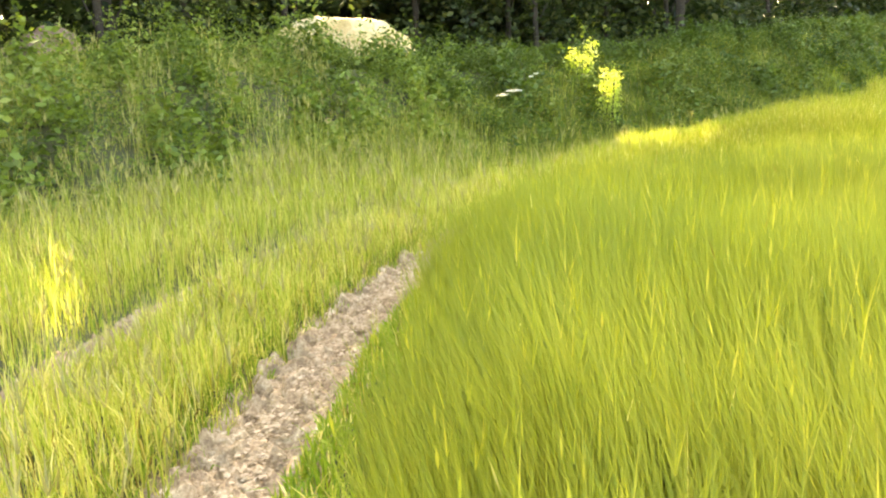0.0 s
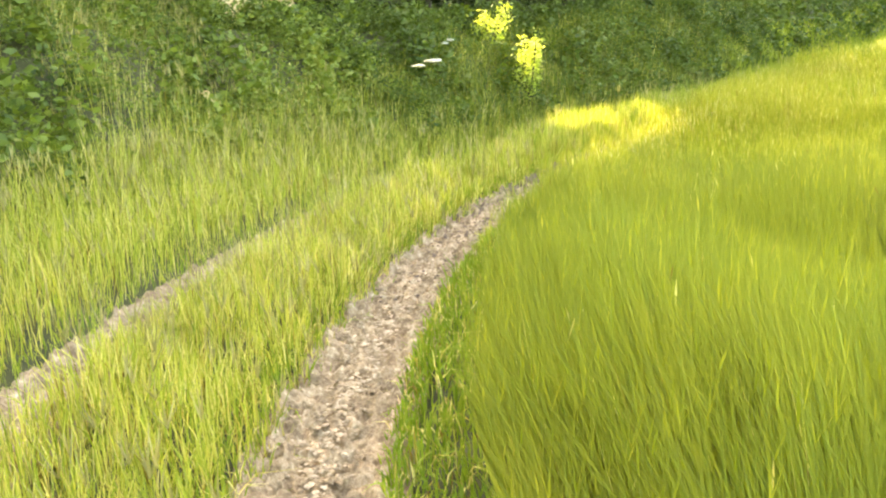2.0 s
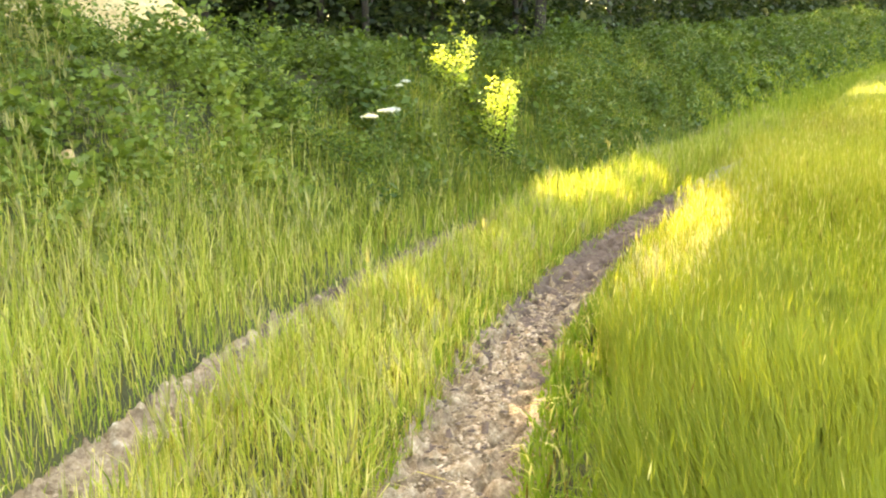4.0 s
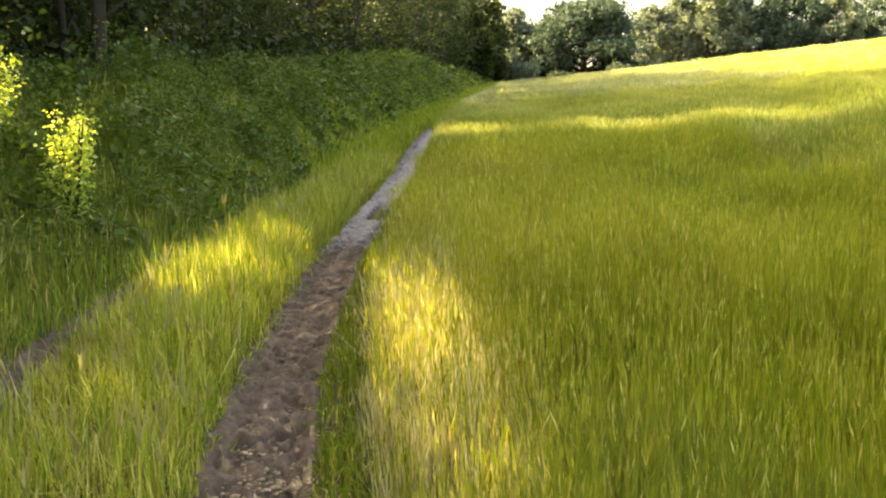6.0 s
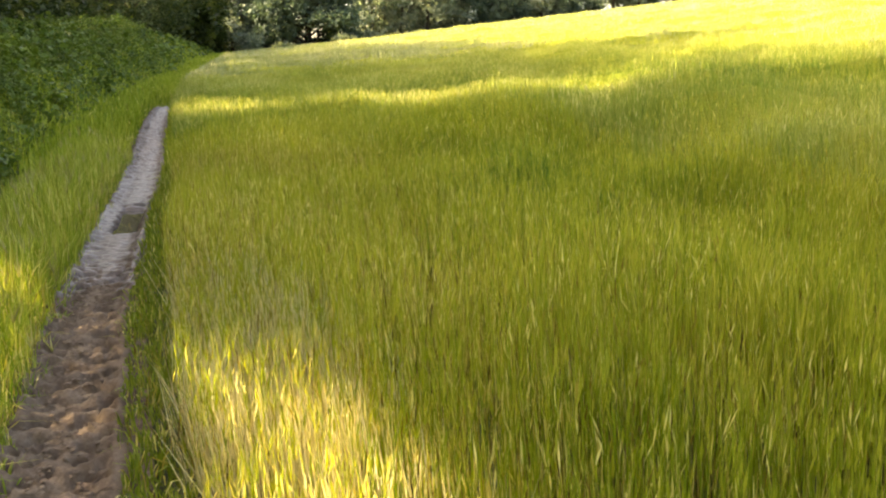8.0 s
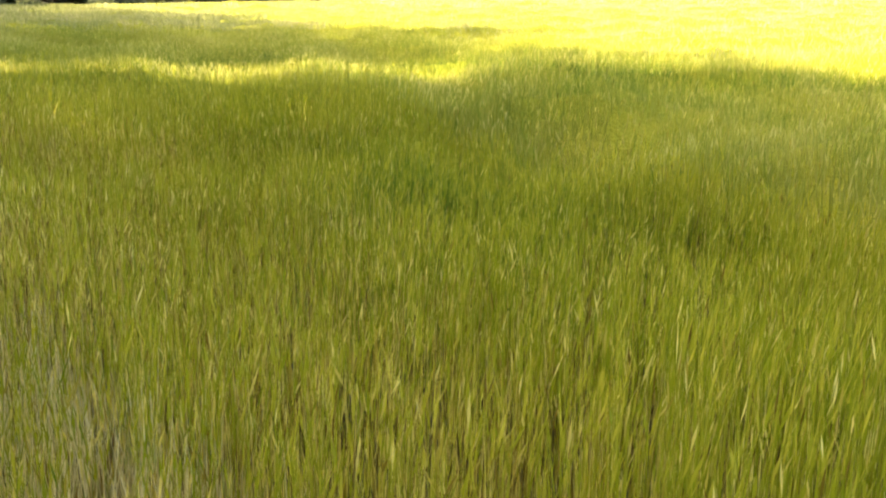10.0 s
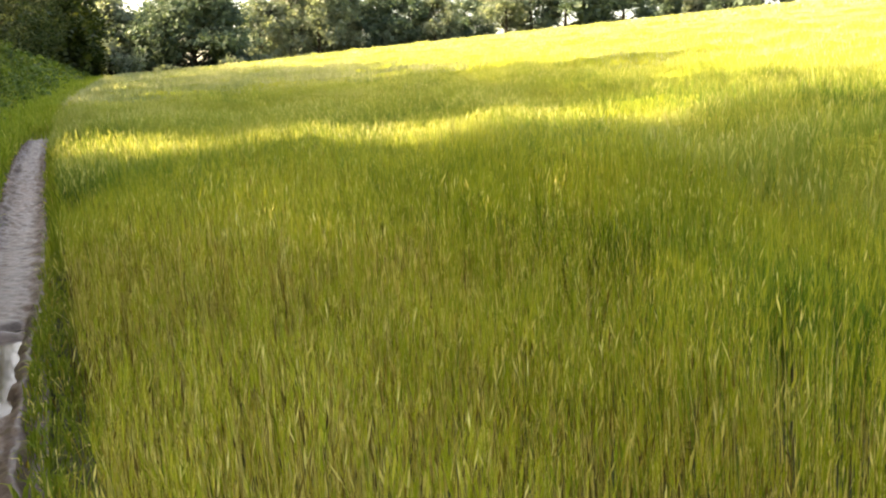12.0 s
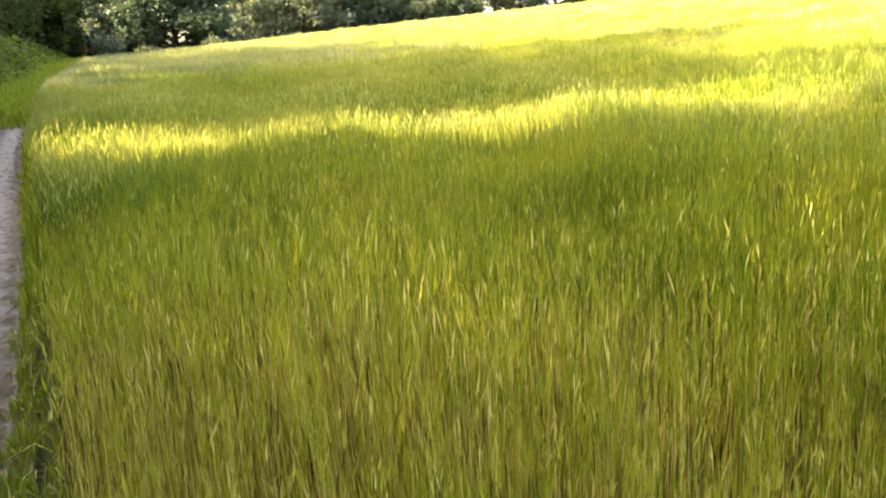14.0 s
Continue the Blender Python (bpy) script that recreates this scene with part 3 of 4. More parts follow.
def field_places(region, density, inside, rng):
    x, y = scatter(*region, density, rng)
    s, d = sd(x, y)
    ok = (d < field_edge(x, y, s)) & inside(x, y, s, d)
    return x[ok], y[ok], s[ok], d[ok]


def near(x, y, s, d):
    return (d > -4.6) & (s < 10.2) & (s > -11)


def middle(x, y, s, d):
    return ~near(x, y, s, d) & (d > -13) & (s < 26) & (s > -11)


def far(x, y, s, d):
    return ~near(x, y, s, d) & ~middle(x, y, s, d) & (x + y > 8)


def near_barley(rng):
    x, y, s, d = field_places((-1.6, 13.5, -3.5, 20), 2500, near, rng)
    thick = np.interp(s, [-3, 1], [0.86, 0.7]) + np.interp(s, [-3, 1], [0.08, 0.85]) * wave(x, y, 0.24, 24) + 0.2 * wave(x, y, 0.9, 25)
    ok = rng.random(len(x)) < thick
    x, y, s, d = x[ok], y[ok], s[ok], d[ok]
    inner = field_edge(x, y, s) - d
    tired = step(-0.05, 0.7, wave(x, y, 1.5, 27)) * step(-2, 1, s)
    h = crop_height(x, y, s, d) * rng.uniform(0.66, 1.08, len(x)) * (1 - 0.14 * tired)
    root = np.stack([x, y, ground_height(x, y) - 0.02], 1)
    ripe = np.interp(s, [0, 2], [0.1, 1]) * np.interp(inner, [0.3, 1.2, 2.4, 4.5], [0.0, 0.52, 0.52, 0.2])
    ripe = (ripe + np.interp(inner, [0, 0.5, 1.2, 2.4], [0.92, 0.8, 0.36, 0.14])) * np.interp(s, [-5, -1.5], [0.08, 1.0]) + 0.3 * tired
    dry = rng.random(len(x)) < ripe
    bx, by = blown(x, y, s)
    early = s < -2.2 + 0.8 * wave(x, y, 1.4, 66)
    pieces = []
    # Edge stalks along the sun patch get the straw coloured as lit.
    edge = dry & (inner < 0.55 + 0.3 * wave(x, y, 0.5, 71)) & (s > -2.5) & (rng.random(len(x)) < step(3.2, 1.8, s))
    deep = ~early & ~edge & (rng.random(len(x)) < darkened(x, y))
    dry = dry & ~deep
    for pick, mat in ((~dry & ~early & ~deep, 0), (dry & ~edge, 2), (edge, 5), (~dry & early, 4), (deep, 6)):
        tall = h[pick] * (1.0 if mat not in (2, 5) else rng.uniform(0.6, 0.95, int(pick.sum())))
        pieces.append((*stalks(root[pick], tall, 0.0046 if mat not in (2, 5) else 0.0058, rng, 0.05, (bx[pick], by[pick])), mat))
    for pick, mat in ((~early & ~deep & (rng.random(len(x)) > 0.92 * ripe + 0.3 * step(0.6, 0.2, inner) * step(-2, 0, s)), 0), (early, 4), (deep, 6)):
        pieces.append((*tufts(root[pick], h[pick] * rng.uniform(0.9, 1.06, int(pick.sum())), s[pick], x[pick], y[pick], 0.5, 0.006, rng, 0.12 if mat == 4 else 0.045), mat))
    young = early & (rng.random(len(x)) < 0.8)
    pieces.append((*blades(root[young], h[young] * rng.uniform(0.75, 1.0, int(young.sum())), 0.006, 0.13, rng, 0.4, (bx[young], by[young])), 4))
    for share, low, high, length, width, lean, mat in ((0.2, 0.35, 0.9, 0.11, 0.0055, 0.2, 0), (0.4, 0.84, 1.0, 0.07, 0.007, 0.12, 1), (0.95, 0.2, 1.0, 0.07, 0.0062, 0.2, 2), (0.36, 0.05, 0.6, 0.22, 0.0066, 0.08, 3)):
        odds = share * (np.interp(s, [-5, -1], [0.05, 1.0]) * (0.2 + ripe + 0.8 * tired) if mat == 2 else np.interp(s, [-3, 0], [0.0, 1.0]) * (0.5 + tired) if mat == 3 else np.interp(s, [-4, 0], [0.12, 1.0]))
        pick = rng.random(len(x)) < odds * (1 - 0.85 * darkened(x, y))
        k = int(pick.sum())
        mid = at_height(root[pick], h[pick], s[pick], x[pick], y[pick], rng.uniform(low, high, k), rng)
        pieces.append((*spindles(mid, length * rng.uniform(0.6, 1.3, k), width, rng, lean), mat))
    loose = (inner < 0.45 + 0.25 * wave(x, y, 0.6, 72)) & (rng.random(len(x)) < 0.75 * step(-2.5, -1.5, s) * step(3.0, 1.6, s))
    for _ in range(2):
        pieces.append((*stalks(root[loose] + rng.normal(0, 0.03, (int(loose.sum()), 3)) * (1, 1, 0), h[loose] * rng.uniform(0.45, 1.0, int(loose.sum())), 0.0075, rng, 0.22, (bx[loose], by[loose])), 5))
    awned = rng.random(len(x)) < np.interp(s, [-4, 0], [0.05, 0.2])
    tip = at_height(root[awned], h[awned], s[awned], x[awned], y[awned], 0.97, rng, 0.01)
    pieces.append((*ears(tip, 0.12, rng, 3, 0.45, 0.0014), 1))
    v, t, m = join(pieces)
    return tagged(new("barley", fast_mesh("barley", v, t, [BARLEY, BARLEY_TIP, STRAW, DEAD_STEM_SHADE, BARLEY_LUSH, SUNLIT_STRAW, BARLEY_DEEP], m)), "green ripening barley with dry straw stems along the track", "barley", kind="stuff")


def middle_barley(rng):
    x, y, s, d = field_places((-2, 28, -10, 38), 560, middle, rng)
    tired = step(0.1, 0.8, wave(x, y, 1.5, 27))
    h = crop_height(x, y, s, d) * rng.uniform(0.84, 1.06, len(x))
    root = np.stack([x, y, ground_height(x, y)], 1)
    deep = rng.random(len(x)) < darkened(x, y)
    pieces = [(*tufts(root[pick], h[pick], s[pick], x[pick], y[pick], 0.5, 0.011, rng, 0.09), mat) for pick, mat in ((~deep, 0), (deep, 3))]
    for share, low, high, length, width, mat in ((0.4, 0.86, 1.0, 0.09, 0.011, 1), (0.12, 0.6, 0.95, 0.08, 0.008, 2)):
        pick = rng.random(len(x)) < share * (0.5 + tired if mat == 2 else 1.0) * (1 - 0.85 * darkened(x, y))
        k = int(pick.sum())
        mid = at_height(root[pick], h[pick], s[pick], x[pick], y[pick], rng.uniform(low, high, k), rng)
        pieces.append((*spindles(mid, length * rng.uniform(0.6, 1.3, k), width, rng, 0.25), mat))
    v, t, m = join(pieces)
    return tagged(new("barley", fast_mesh("barley", v, t, [BARLEY_MID, BARLEY_EAR, STRAW, BARLEY_DEEP], m)), "green barley standing close and rolling in the field", "barley", kind="stuff")


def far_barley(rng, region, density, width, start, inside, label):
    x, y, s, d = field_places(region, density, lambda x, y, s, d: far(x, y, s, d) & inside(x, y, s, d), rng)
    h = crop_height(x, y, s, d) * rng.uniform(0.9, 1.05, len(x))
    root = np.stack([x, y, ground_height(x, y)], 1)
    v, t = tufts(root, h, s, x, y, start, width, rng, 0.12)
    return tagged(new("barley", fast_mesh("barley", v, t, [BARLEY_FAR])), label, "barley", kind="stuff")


def crop_depth():
    """The closed mass of stems and leaves below the ears, where the crop is seen from over its top."""
    cx = axis([(-40, 4), (-4, 0.3), (24, 0.6), (60, 2.5), (160, 1)])
    cy = axis([(-60, 4), (-10, 0.3), (34, 0.6), (70, 2.5), (150, 1)])
    X, Y = np.meshgrid(cx, cy)
    s, d = sd(X, Y)
    x, y = X.ravel(), Y.ravel()
    r = np.random.default_rng(77)
    z = ground_height(x, y) + crop_height(x, y, s, d) * np.where(d > -13, 0.74, 0.84) * np.where(s < 10, np.interp(d, [-5.6, -4.4], [1.0, 0.35]), np.interp(np.minimum(s - 10, -d), [0.5, 1.5], [0.4, 1.0])) + r.normal(0, 0.02, len(x))
    inside = ((d < -4.2) | ((s > 9.9) & (d < -0.6))) & (s < 118) & (s > -40)
    i = np.arange(X.size).reshape(X.shape)
    q = np.stack([i[:-1, :-1], i[:-1, 1:], i[1:, 1:], i[1:, :-1]], -1).reshape(-1, 4)
    q = q[inside[q].all(1)]
    used, q = np.unique(q, return_inverse=True)
    v = np.stack([x, y, z], 1)[used]
    return tagged(new("barley", fast_mesh("barley", v, q.reshape(-1, 4), [CROP], smooth=True)), "close-grown green barley below the ears", "barley", kind="stuff")


rng = np.random.default_rng(3)
near_barley(rng)
middle_barley(rng)
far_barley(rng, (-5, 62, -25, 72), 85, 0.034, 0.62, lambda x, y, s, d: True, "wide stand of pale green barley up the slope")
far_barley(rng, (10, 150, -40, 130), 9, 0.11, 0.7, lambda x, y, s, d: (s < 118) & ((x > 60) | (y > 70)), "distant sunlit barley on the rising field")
crop_depth()

# ---- verge grass and bank ----


def strip(s0, s1, d0, d1, density, rng):
    n = int((s1 - s0) * (d1 - d0) * density)
    s, d = rng.uniform(s0, s1, n), rng.uniform(d0, d1, n)
    x, y = along(s, d)
    return s, d, x, y


def grass(name, place, height, width, lean, rng, mats, label, dry=0.0, heads=0.0, fourth=None):
    s, d, x, y = place
    root = np.stack([x, y, ground_height(x, y) - 0.01], 1)
    h = height(s, d, x, y) * rng.uniform(0.5, 1.1, len(s))
    ok = h > 0.02
    root, h, s = root[ok], h[ok], s[ok]
    is_dry = rng.random(len(h)) < dry
    is_fourth = ~is_dry & (rng.random(len(h)) < (np.interp(s, *fourth) if fourth else 0))
    plain = ~is_dry & ~is_fourth
    pieces = [(*blades(root[plain], h[plain], width, lean, rng), 0)]
    if is_fourth.any():
        pieces.append((*blades(root[is_fourth], h[is_fourth], width, lean, rng), 3))
    if is_dry.any():
        pieces.append((*blades(root[is_dry], h[is_dry] * 0.9, width * 0.9, lean * 1.3, rng), 1))
    if heads:
        v = pieces[0][0].reshape(-1, 5, 3)[:, 4]
        tip = v[rng.random(len(v)) < heads] - (0, 0, 0.06)
        pieces.append((*ears(tip, 0.13, rng, 5, 0.55, 0.006), 2))
    v, t, m = join(pieces)
    return tagged(new(name, fast_mesh(name, v, t, mats, m)), label, "grass", kind="stuff")


MATS = [GRASS, STRAW, SEEDHEAD, VERGE]
# Share of blades, along the track, that take the darker fourth material.
DARKER_SHARE = ([-3, 1], [0.1, 0.95])
rng = np.random.default_rng(5)


def mid_height(s, d, x, y):
    d = d + 0.05 * wave(x, y, 0.45, 44)
    inside = step(np.interp(s, [-1, 4], [0.13, 0.17]), np.interp(s, [-1, 4], [0.34, 0.32]), d) * step(1.2, 1.08, d)
    return inside * (0.30 + 0.10 * wave(x, y, 1.2, 31)) * np.interp(s, [-10, -1, 1, 8, 30], [0.95, 1.0, 1.25, 1.25, 1.3])


def left_height(s, d, x, y):
    e = d - 1.48
    return step(0.0, 0.25, e) * (0.32 + np.interp(s, [-3, 1], [0.22, 0.06]) * np.clip(e, 0, 1.4) + 0.08 * wave(x, y, 1.0, 32))


grass("grass", strip(-12, 12, 0.08, 1.24, 1900, rng), mid_height, 0.0065, 0.32, rng, MATS, "long yellow-green grass between the two ruts", 0.24, 0.04, ([-3, 2], [0.1, 0.65]))
grass("grass", strip(9, 62, -0.45, 2.2, 250, rng), lambda s, d, x, y: (0.34 + 0.1 * wave(x, y, 1.5, 33)) * step(0.23, 0.36, np.abs(d) + step(22, 27, s)), 0.024, 0.3, rng, [VERGE, STRAW, SEEDHEAD], "thick green grass along the far track", 0.05)
grass("grass", strip(60, 118, -0.6, 3.0, 70, rng), lambda s, d, x, y: 0.5 + 0.1 * wave(x, y, 2.0, 47), 0.07, 0.3, rng, [VERGE, STRAW, SEEDHEAD], "rank green grass where the track fades out", 0.05)
grass("grass", strip(-13, 14, 1.38, 3.3, 900, rng), left_height, 0.007, 0.3, rng, [GRASS, STRAW, SEEDHEAD, SHADED_VERGE], "tall verge grass below the bank", 0.15, 0.05, DARKER_SHARE)
grass("grass", strip(-12, 16, -0.85, -0.10, 1900, rng), lambda s, d, x, y: (0.13 + 0.06 * wave(x, y, 0.6, 34)) * step(0.17, 0.27, -d + 0.05 * wave(x, y, 0.35, 45)) * np.maximum(step(-0.8, 0.1, wave(x, y, 0.3, 76)), step(0, -2, s)), 0.009, 0.6, rng, [LOW_WEED, STRAW, SEEDHEAD, SHORT_GRASS], "short green grass at the foot of the barley", 0.2, 0.0, ([-3, -0.5], [1, 0]))
grass("grass", strip(-12, 12, 1.1, 1.6, 900, rng), lambda s, d, x, y: (0.09 + 0.08 * step(-1, 1, s)) * step(0.0, 0.6, wave(x, y, 0.5, 36) + np.interp(s, [-1.5, 0.5], [0, 1.6])) + 0.12 * step(0.13, 0.25, np.abs(d - 1.32) + 0.06 * wave(x, y, 0.3, 50)), 0.007, 0.6, rng, [SHORT_GRASS, STRAW, SEEDHEAD], "short grass creeping into the narrow rut", 0.1)


grass("grass", strip(-12, 12, 0.08, 0.42, 1700, rng), lambda s, d, x, y: 0.15 * step(0.12, 0.24, d - 0.06 * step(3, 5, s) + 0.09 * wave(x, y, 0.32, 52)), 0.007, 0.7, rng, [SHORT_GRASS, STRAW, SEEDHEAD], "low weeds and bent dry grass along the rut's rim", 0.3)
grass("grass", strip(-12, 10, -0.34, -0.06, 1500, rng), lambda s, d, x, y: 0.09 * step(0.1, 0.24, -d - 0.05 * step(3, 5, s) + 0.10 * wave(x, y, 0.32, 53)) * np.maximum(step(-0.7, 0.1, wave(x, y, 0.28, 75)), step(0, -2, s)), 0.008, 0.7, rng, [LOW_WEED, STRAW, SEEDHEAD, SHORT_GRASS], "low green weeds along the rut's rim", 0.2, 0.0, ([-3, -0.5], [1, 0]))
grass("grass", strip(-12, -1.5, -0.2, 0.22, 1500, rng), lambda s, d, x, y: 0.10 * step(0.75, 1.1, wave(x, y, 0.5, 46)), 0.007, 0.6, rng, [SHORT_GRASS, STRAW, SEEDHEAD], "small grass tufts growing in the dry rut", 0.1)


def bank_grass_height(s, d, x, y):
    e = d - foot(s)
    return step(-0.5, 0.1, e) * step(np.interp(s, [-3, 0], [0.95, 0.7]), 0.1, e) * np.interp(s, [-3, 0, 8], [1.0, 0.6, 0.55]) * (0.58 + 0.14 * wave(x, y, 1.1, 37))


s, e = rng.uniform(-14, 26, 29000), rng.uniform(-0.5, 1.4, 29000)
x, y = along(s, foot(s) + e)
grass("tall_grass", (s, foot(s) + e, x, y), bank_grass_height, 0.0075, 0.28, rng, [TALL_GRASS, STRAW, SEEDHEAD, BANK_GRASS], "tall flowering meadow grass with brownish seed heads", 0.12, 0.36, DARKER_SHARE)


s = rng.uniform(-13, -0.5, 8000)
e = rng.uniform(0.2, 1.0, 8000) * (face(s) + 0.6)
x, y = along(s, foot(s) + e)
grass("tall_grass", (s, foot(s) + e, x, y), lambda s, d, x, y: (0.75 + 0.2 * wave(x, y, 1.3, 38)) * step(-0.3, 0.5, wave(x, y, 1.6, 39)), 0.008, 0.25, rng, [TALL_GRASS, STRAW, SEEDHEAD], "wispy grass growing through the nettles on the bank", 0.12, 0.4)


def undergrowth(name, s0, s1, e0, e1, plants, each, size, rng, label, mat=None, tall=1.0):
    """Weeds: many upright plants, each with leaves set round its stem, in uneven mounds."""
    s = rng.uniform(s0, s1, plants)
    e = rng.uniform(e0, 1.0, plants) * (face(s) + e1)
    x, y = along(s, foot(s) + e)
    mound = (0.48 + 0.62 * wave(x, y, 1.5, 41) + 0.34 * wave(x, y, 0.6, 42)).clip(np.interp(s, [-1, 2], [0.26, 0.06]), 1.2) * tall
    mound = mound * (1 - 0.9 * np.exp(-(((x + 1.3) / 0.3) ** 2 + ((y - 12.0) / 0.4) ** 2)))
    mound = mound * (1 - 0.85 * np.exp(-(((x + 1.5) / 1.9) ** 2 + ((y - 16.9) / 1.5) ** 2)))
    mound = mound * (1 - 0.5 * step(0.8, 1.3, e / face(s)) * step(0, 4, s))
    high = mound * rng.uniform(0.55, 1.15, plants) * step(-0.1, 0.5, e)
    who = np.repeat(np.arange(plants), each)
    n = len(who)
    up = rng.beta(1.6, 0.9, n)
    out = rng.normal(0, 1, (n, 2)) * (size * 1.1 + 0.05 * (1 - up))[:, None]
    lean = rng.normal(0, 0.12, (plants, 2))
    p = np.stack([x[who] + out[:, 0] + lean[who, 0] * up * high[who], y[who] + out[:, 1] + lean[who, 1] * up * high[who], 0 * up], 1)
    p[:, 2] = ground_height(x, y)[who] + up * high[who] + 0.015
    p = p[shaded(p, size)]
    big = np.interp(wave(p[:, 0], p[:, 1], 1.2, 68), [-0.5, 0.1, 0.7], [0.65, 1.0, 2.0])
    v, t = leaves(p, size * big * rng.uniform(0.6, 1.4, len(p)), rng, 0.35)
    return tagged(new(name, fast_mesh(name, v, t, [mat or NETTLE])), label, "undergrowth", kind="stuff")


undergrowth("undergrowth", -12, 0.8, -0.02, 2.4, 13500, 12, 0.05, rng, "dense nettles and weeds covering the bank")
# From here on the weeds take the leaf colour with shade painted in.
undergrowth("undergrowth", 0.0, 14, 0.0, 1.2, 8600, 12, 0.052, rng, "dark green weeds hanging over the bank, shade in their colour", SHADED_BANK_LEAF, 0.85)
undergrowth("undergrowth", 14, 46, 0.0, 1.6, 6000, 9, 0.095, rng, "thick green weeds on the far bank, shade in their colour", SHADED_BANK_LEAF, 0.6)
undergrowth("undergrowth", 44, 118, 0.0, 2.4, 4200, 7, 0.17, rng, "low green scrub where the bank runs out", SHADED_BANK_LEAF, 0.6)
s = rng.uniform(5, 60, 24000)
e = rng.uniform(0.05, 1.0, 24000) * (face(s) + 0.9)
x, y = along(s, foot(s) + e)
grass("grass", (s, foot(s) + e, x, y), lambda s, d, x, y: (0.24 + 0.14 * wave(x, y, 1.4, 48)).clip(0.05) * (1 + 0.008 * s) * step(-0.5, 0.4, wave(x, y, 2.2, 49) + 0.04 * (s - 14)), 0.016, 0.45, rng, [BANK_GRASS, STRAW, SEEDHEAD], "rough grass growing over the bank", 0.06)

# ---- trees ----


def tree(name, x, y, height, spread, rng, count, leaf, mat, label, group="", trunk_r=None, low=0.25, blobs=9, carve=False, flat_top=1.0, heart=0.0):
    rng = np.random.default_rng(int(abs(x) * 97 + abs(y) * 131))
    z = float(ground_height(np.array([x]), np.array([y]))[0]) - 0.1
    root = new(name)
    root.location = (x, y, z)
    tagged(root, label, "tree", group)
    r = trunk_r or height * 0.018 + 0.05
    hs = np.linspace(0, 0.8, 7)
    sway = np.cumsum(rng.normal(0, 0.035 * height / 8, (7, 2)), 0)
    line = np.column_stack([sway - sway[0], hs * height])
    pieces = [tube(line, r * (1.25 - 1.35 * hs) + 0.012, 8)]
    crowns = []
    for k in range(blobs):
        f = low + (1 - low) * ((k + 0.6) / blobs) ** 0.9
        a = k * 2.4 + rng.uniform(-0.5, 0.5)
        reach = spread * (0.25 + 0.75 * math.sin(math.pi * min(1, (f - low) / (1 - low) * 0.86 + 0.14)) ** 0.7) * rng.uniform(0.35, 0.62)
        c = np.array([math.cos(a) * reach, math.sin(a) * reach, f * height * 0.93])
        start = np.array([np.interp(max(f - 0.22, 0.08) * height, line[:, 2], line[:, 0]), np.interp(max(f - 0.22, 0.08) * height, line[:, 2], line[:, 1]), max(f - 0.22, 0.08) * height])
        mid = (start + c) / 2 + rng.normal(0, 0.12, 3) + (0, 0, 0.2)
        pieces.append(tube([start, mid, c], [r * 0.42, r * 0.26, r * 0.08], 5))
        crowns.append((c, spread * rng.uniform(0.34, 0.52), height * rng.uniform(0.12, 0.2) * flat_top))
    v, t, m = join(pieces)
    part("trunk", fast_mesh("trunk", v, t, [BARK], smooth=True), root)
    share = np.array([c[1] ** 2 * c[2] for c in crowns])
    who = rng.choice(len(crowns), count, p=share / share.sum())
    p = rng.normal(0, 1, (count, 3))
    p /= np.linalg.norm(p, axis=1)[:, None]
    p *= (rng.random(count) ** 0.45)[:, None]
    p *= 1 + 0.25 * np.sin(p[:, :1] * 7 + who[:, None]) * np.sin(p[:, 1:2] * 6)
    p = p * np.array([(c[1], c[1], c[2]) for c in crowns])[who] + np.array([c[0] for c in crowns])[who]
    if carve:
        p = p[shaded(p + (x, y, z), leaf)]
    size = leaf * rng.uniform(0.6, 1.4, len(p))
    if heart:
        inner = rng.random(len(p)) < heart
        mid = np.array([c[0] for c in crowns])[who]
        p = np.where(inner[:, None], mid + (p - mid) * 0.62, p)
        size = np.where(inner, size * 2.6, size)
    v, t = leaves(p, size, rng, 0.3)
    part("crown", fast_mesh("crown", v, t, [mat]), root)
    return root


rng = np.random.default_rng(11)
for row, (d0, n, h0, count, leaf) in enumerate(((7.2, 14, 10.0, 11000, 0.11), (10.5, 13, 13.0, 11000, 0.15), (14.0, 11, 14.0, 5000, 0.32), (18.0, 10, 14.0, 2600, 0.6), (22.5, 10, 14.5, 1900, 0.8), (27.0, 9, 15.0, 1500, 1.0))):
    for k in range(n):
        s = -15 + row * 1.3 + k * (44.0 / n) + rng.uniform(-0.7, 0.7)
        x, y = along(s, d0 - step(2, 12, s) * (1.3 if row == 0 else 1.2) + rng.uniform(-0.4, 0.7))
        if math.hypot(x + 1.6, y - 17.6) < 2.3:
            continue
        tree("woodland_tree", float(x), float(y), h0 * rng.uniform(0.92, 1.1), rng.uniform(2.4, 3.2), rng, count, leaf, SHADED_WOODLEAF,
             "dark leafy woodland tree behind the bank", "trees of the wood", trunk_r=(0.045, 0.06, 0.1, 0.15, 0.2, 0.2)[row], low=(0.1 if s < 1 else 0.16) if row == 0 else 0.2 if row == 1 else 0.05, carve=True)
# Extra tree, added only to block a stray sunbeam on the field.
tree("woodland_tree", 5.6, 20.9, 10.5, 2.4, rng, 7000, 0.16, SHADED_WOODLEAF, "dark leafy woodland tree behind the bank", "trees of the wood", trunk_r=0.08, low=0.1, carve=True)
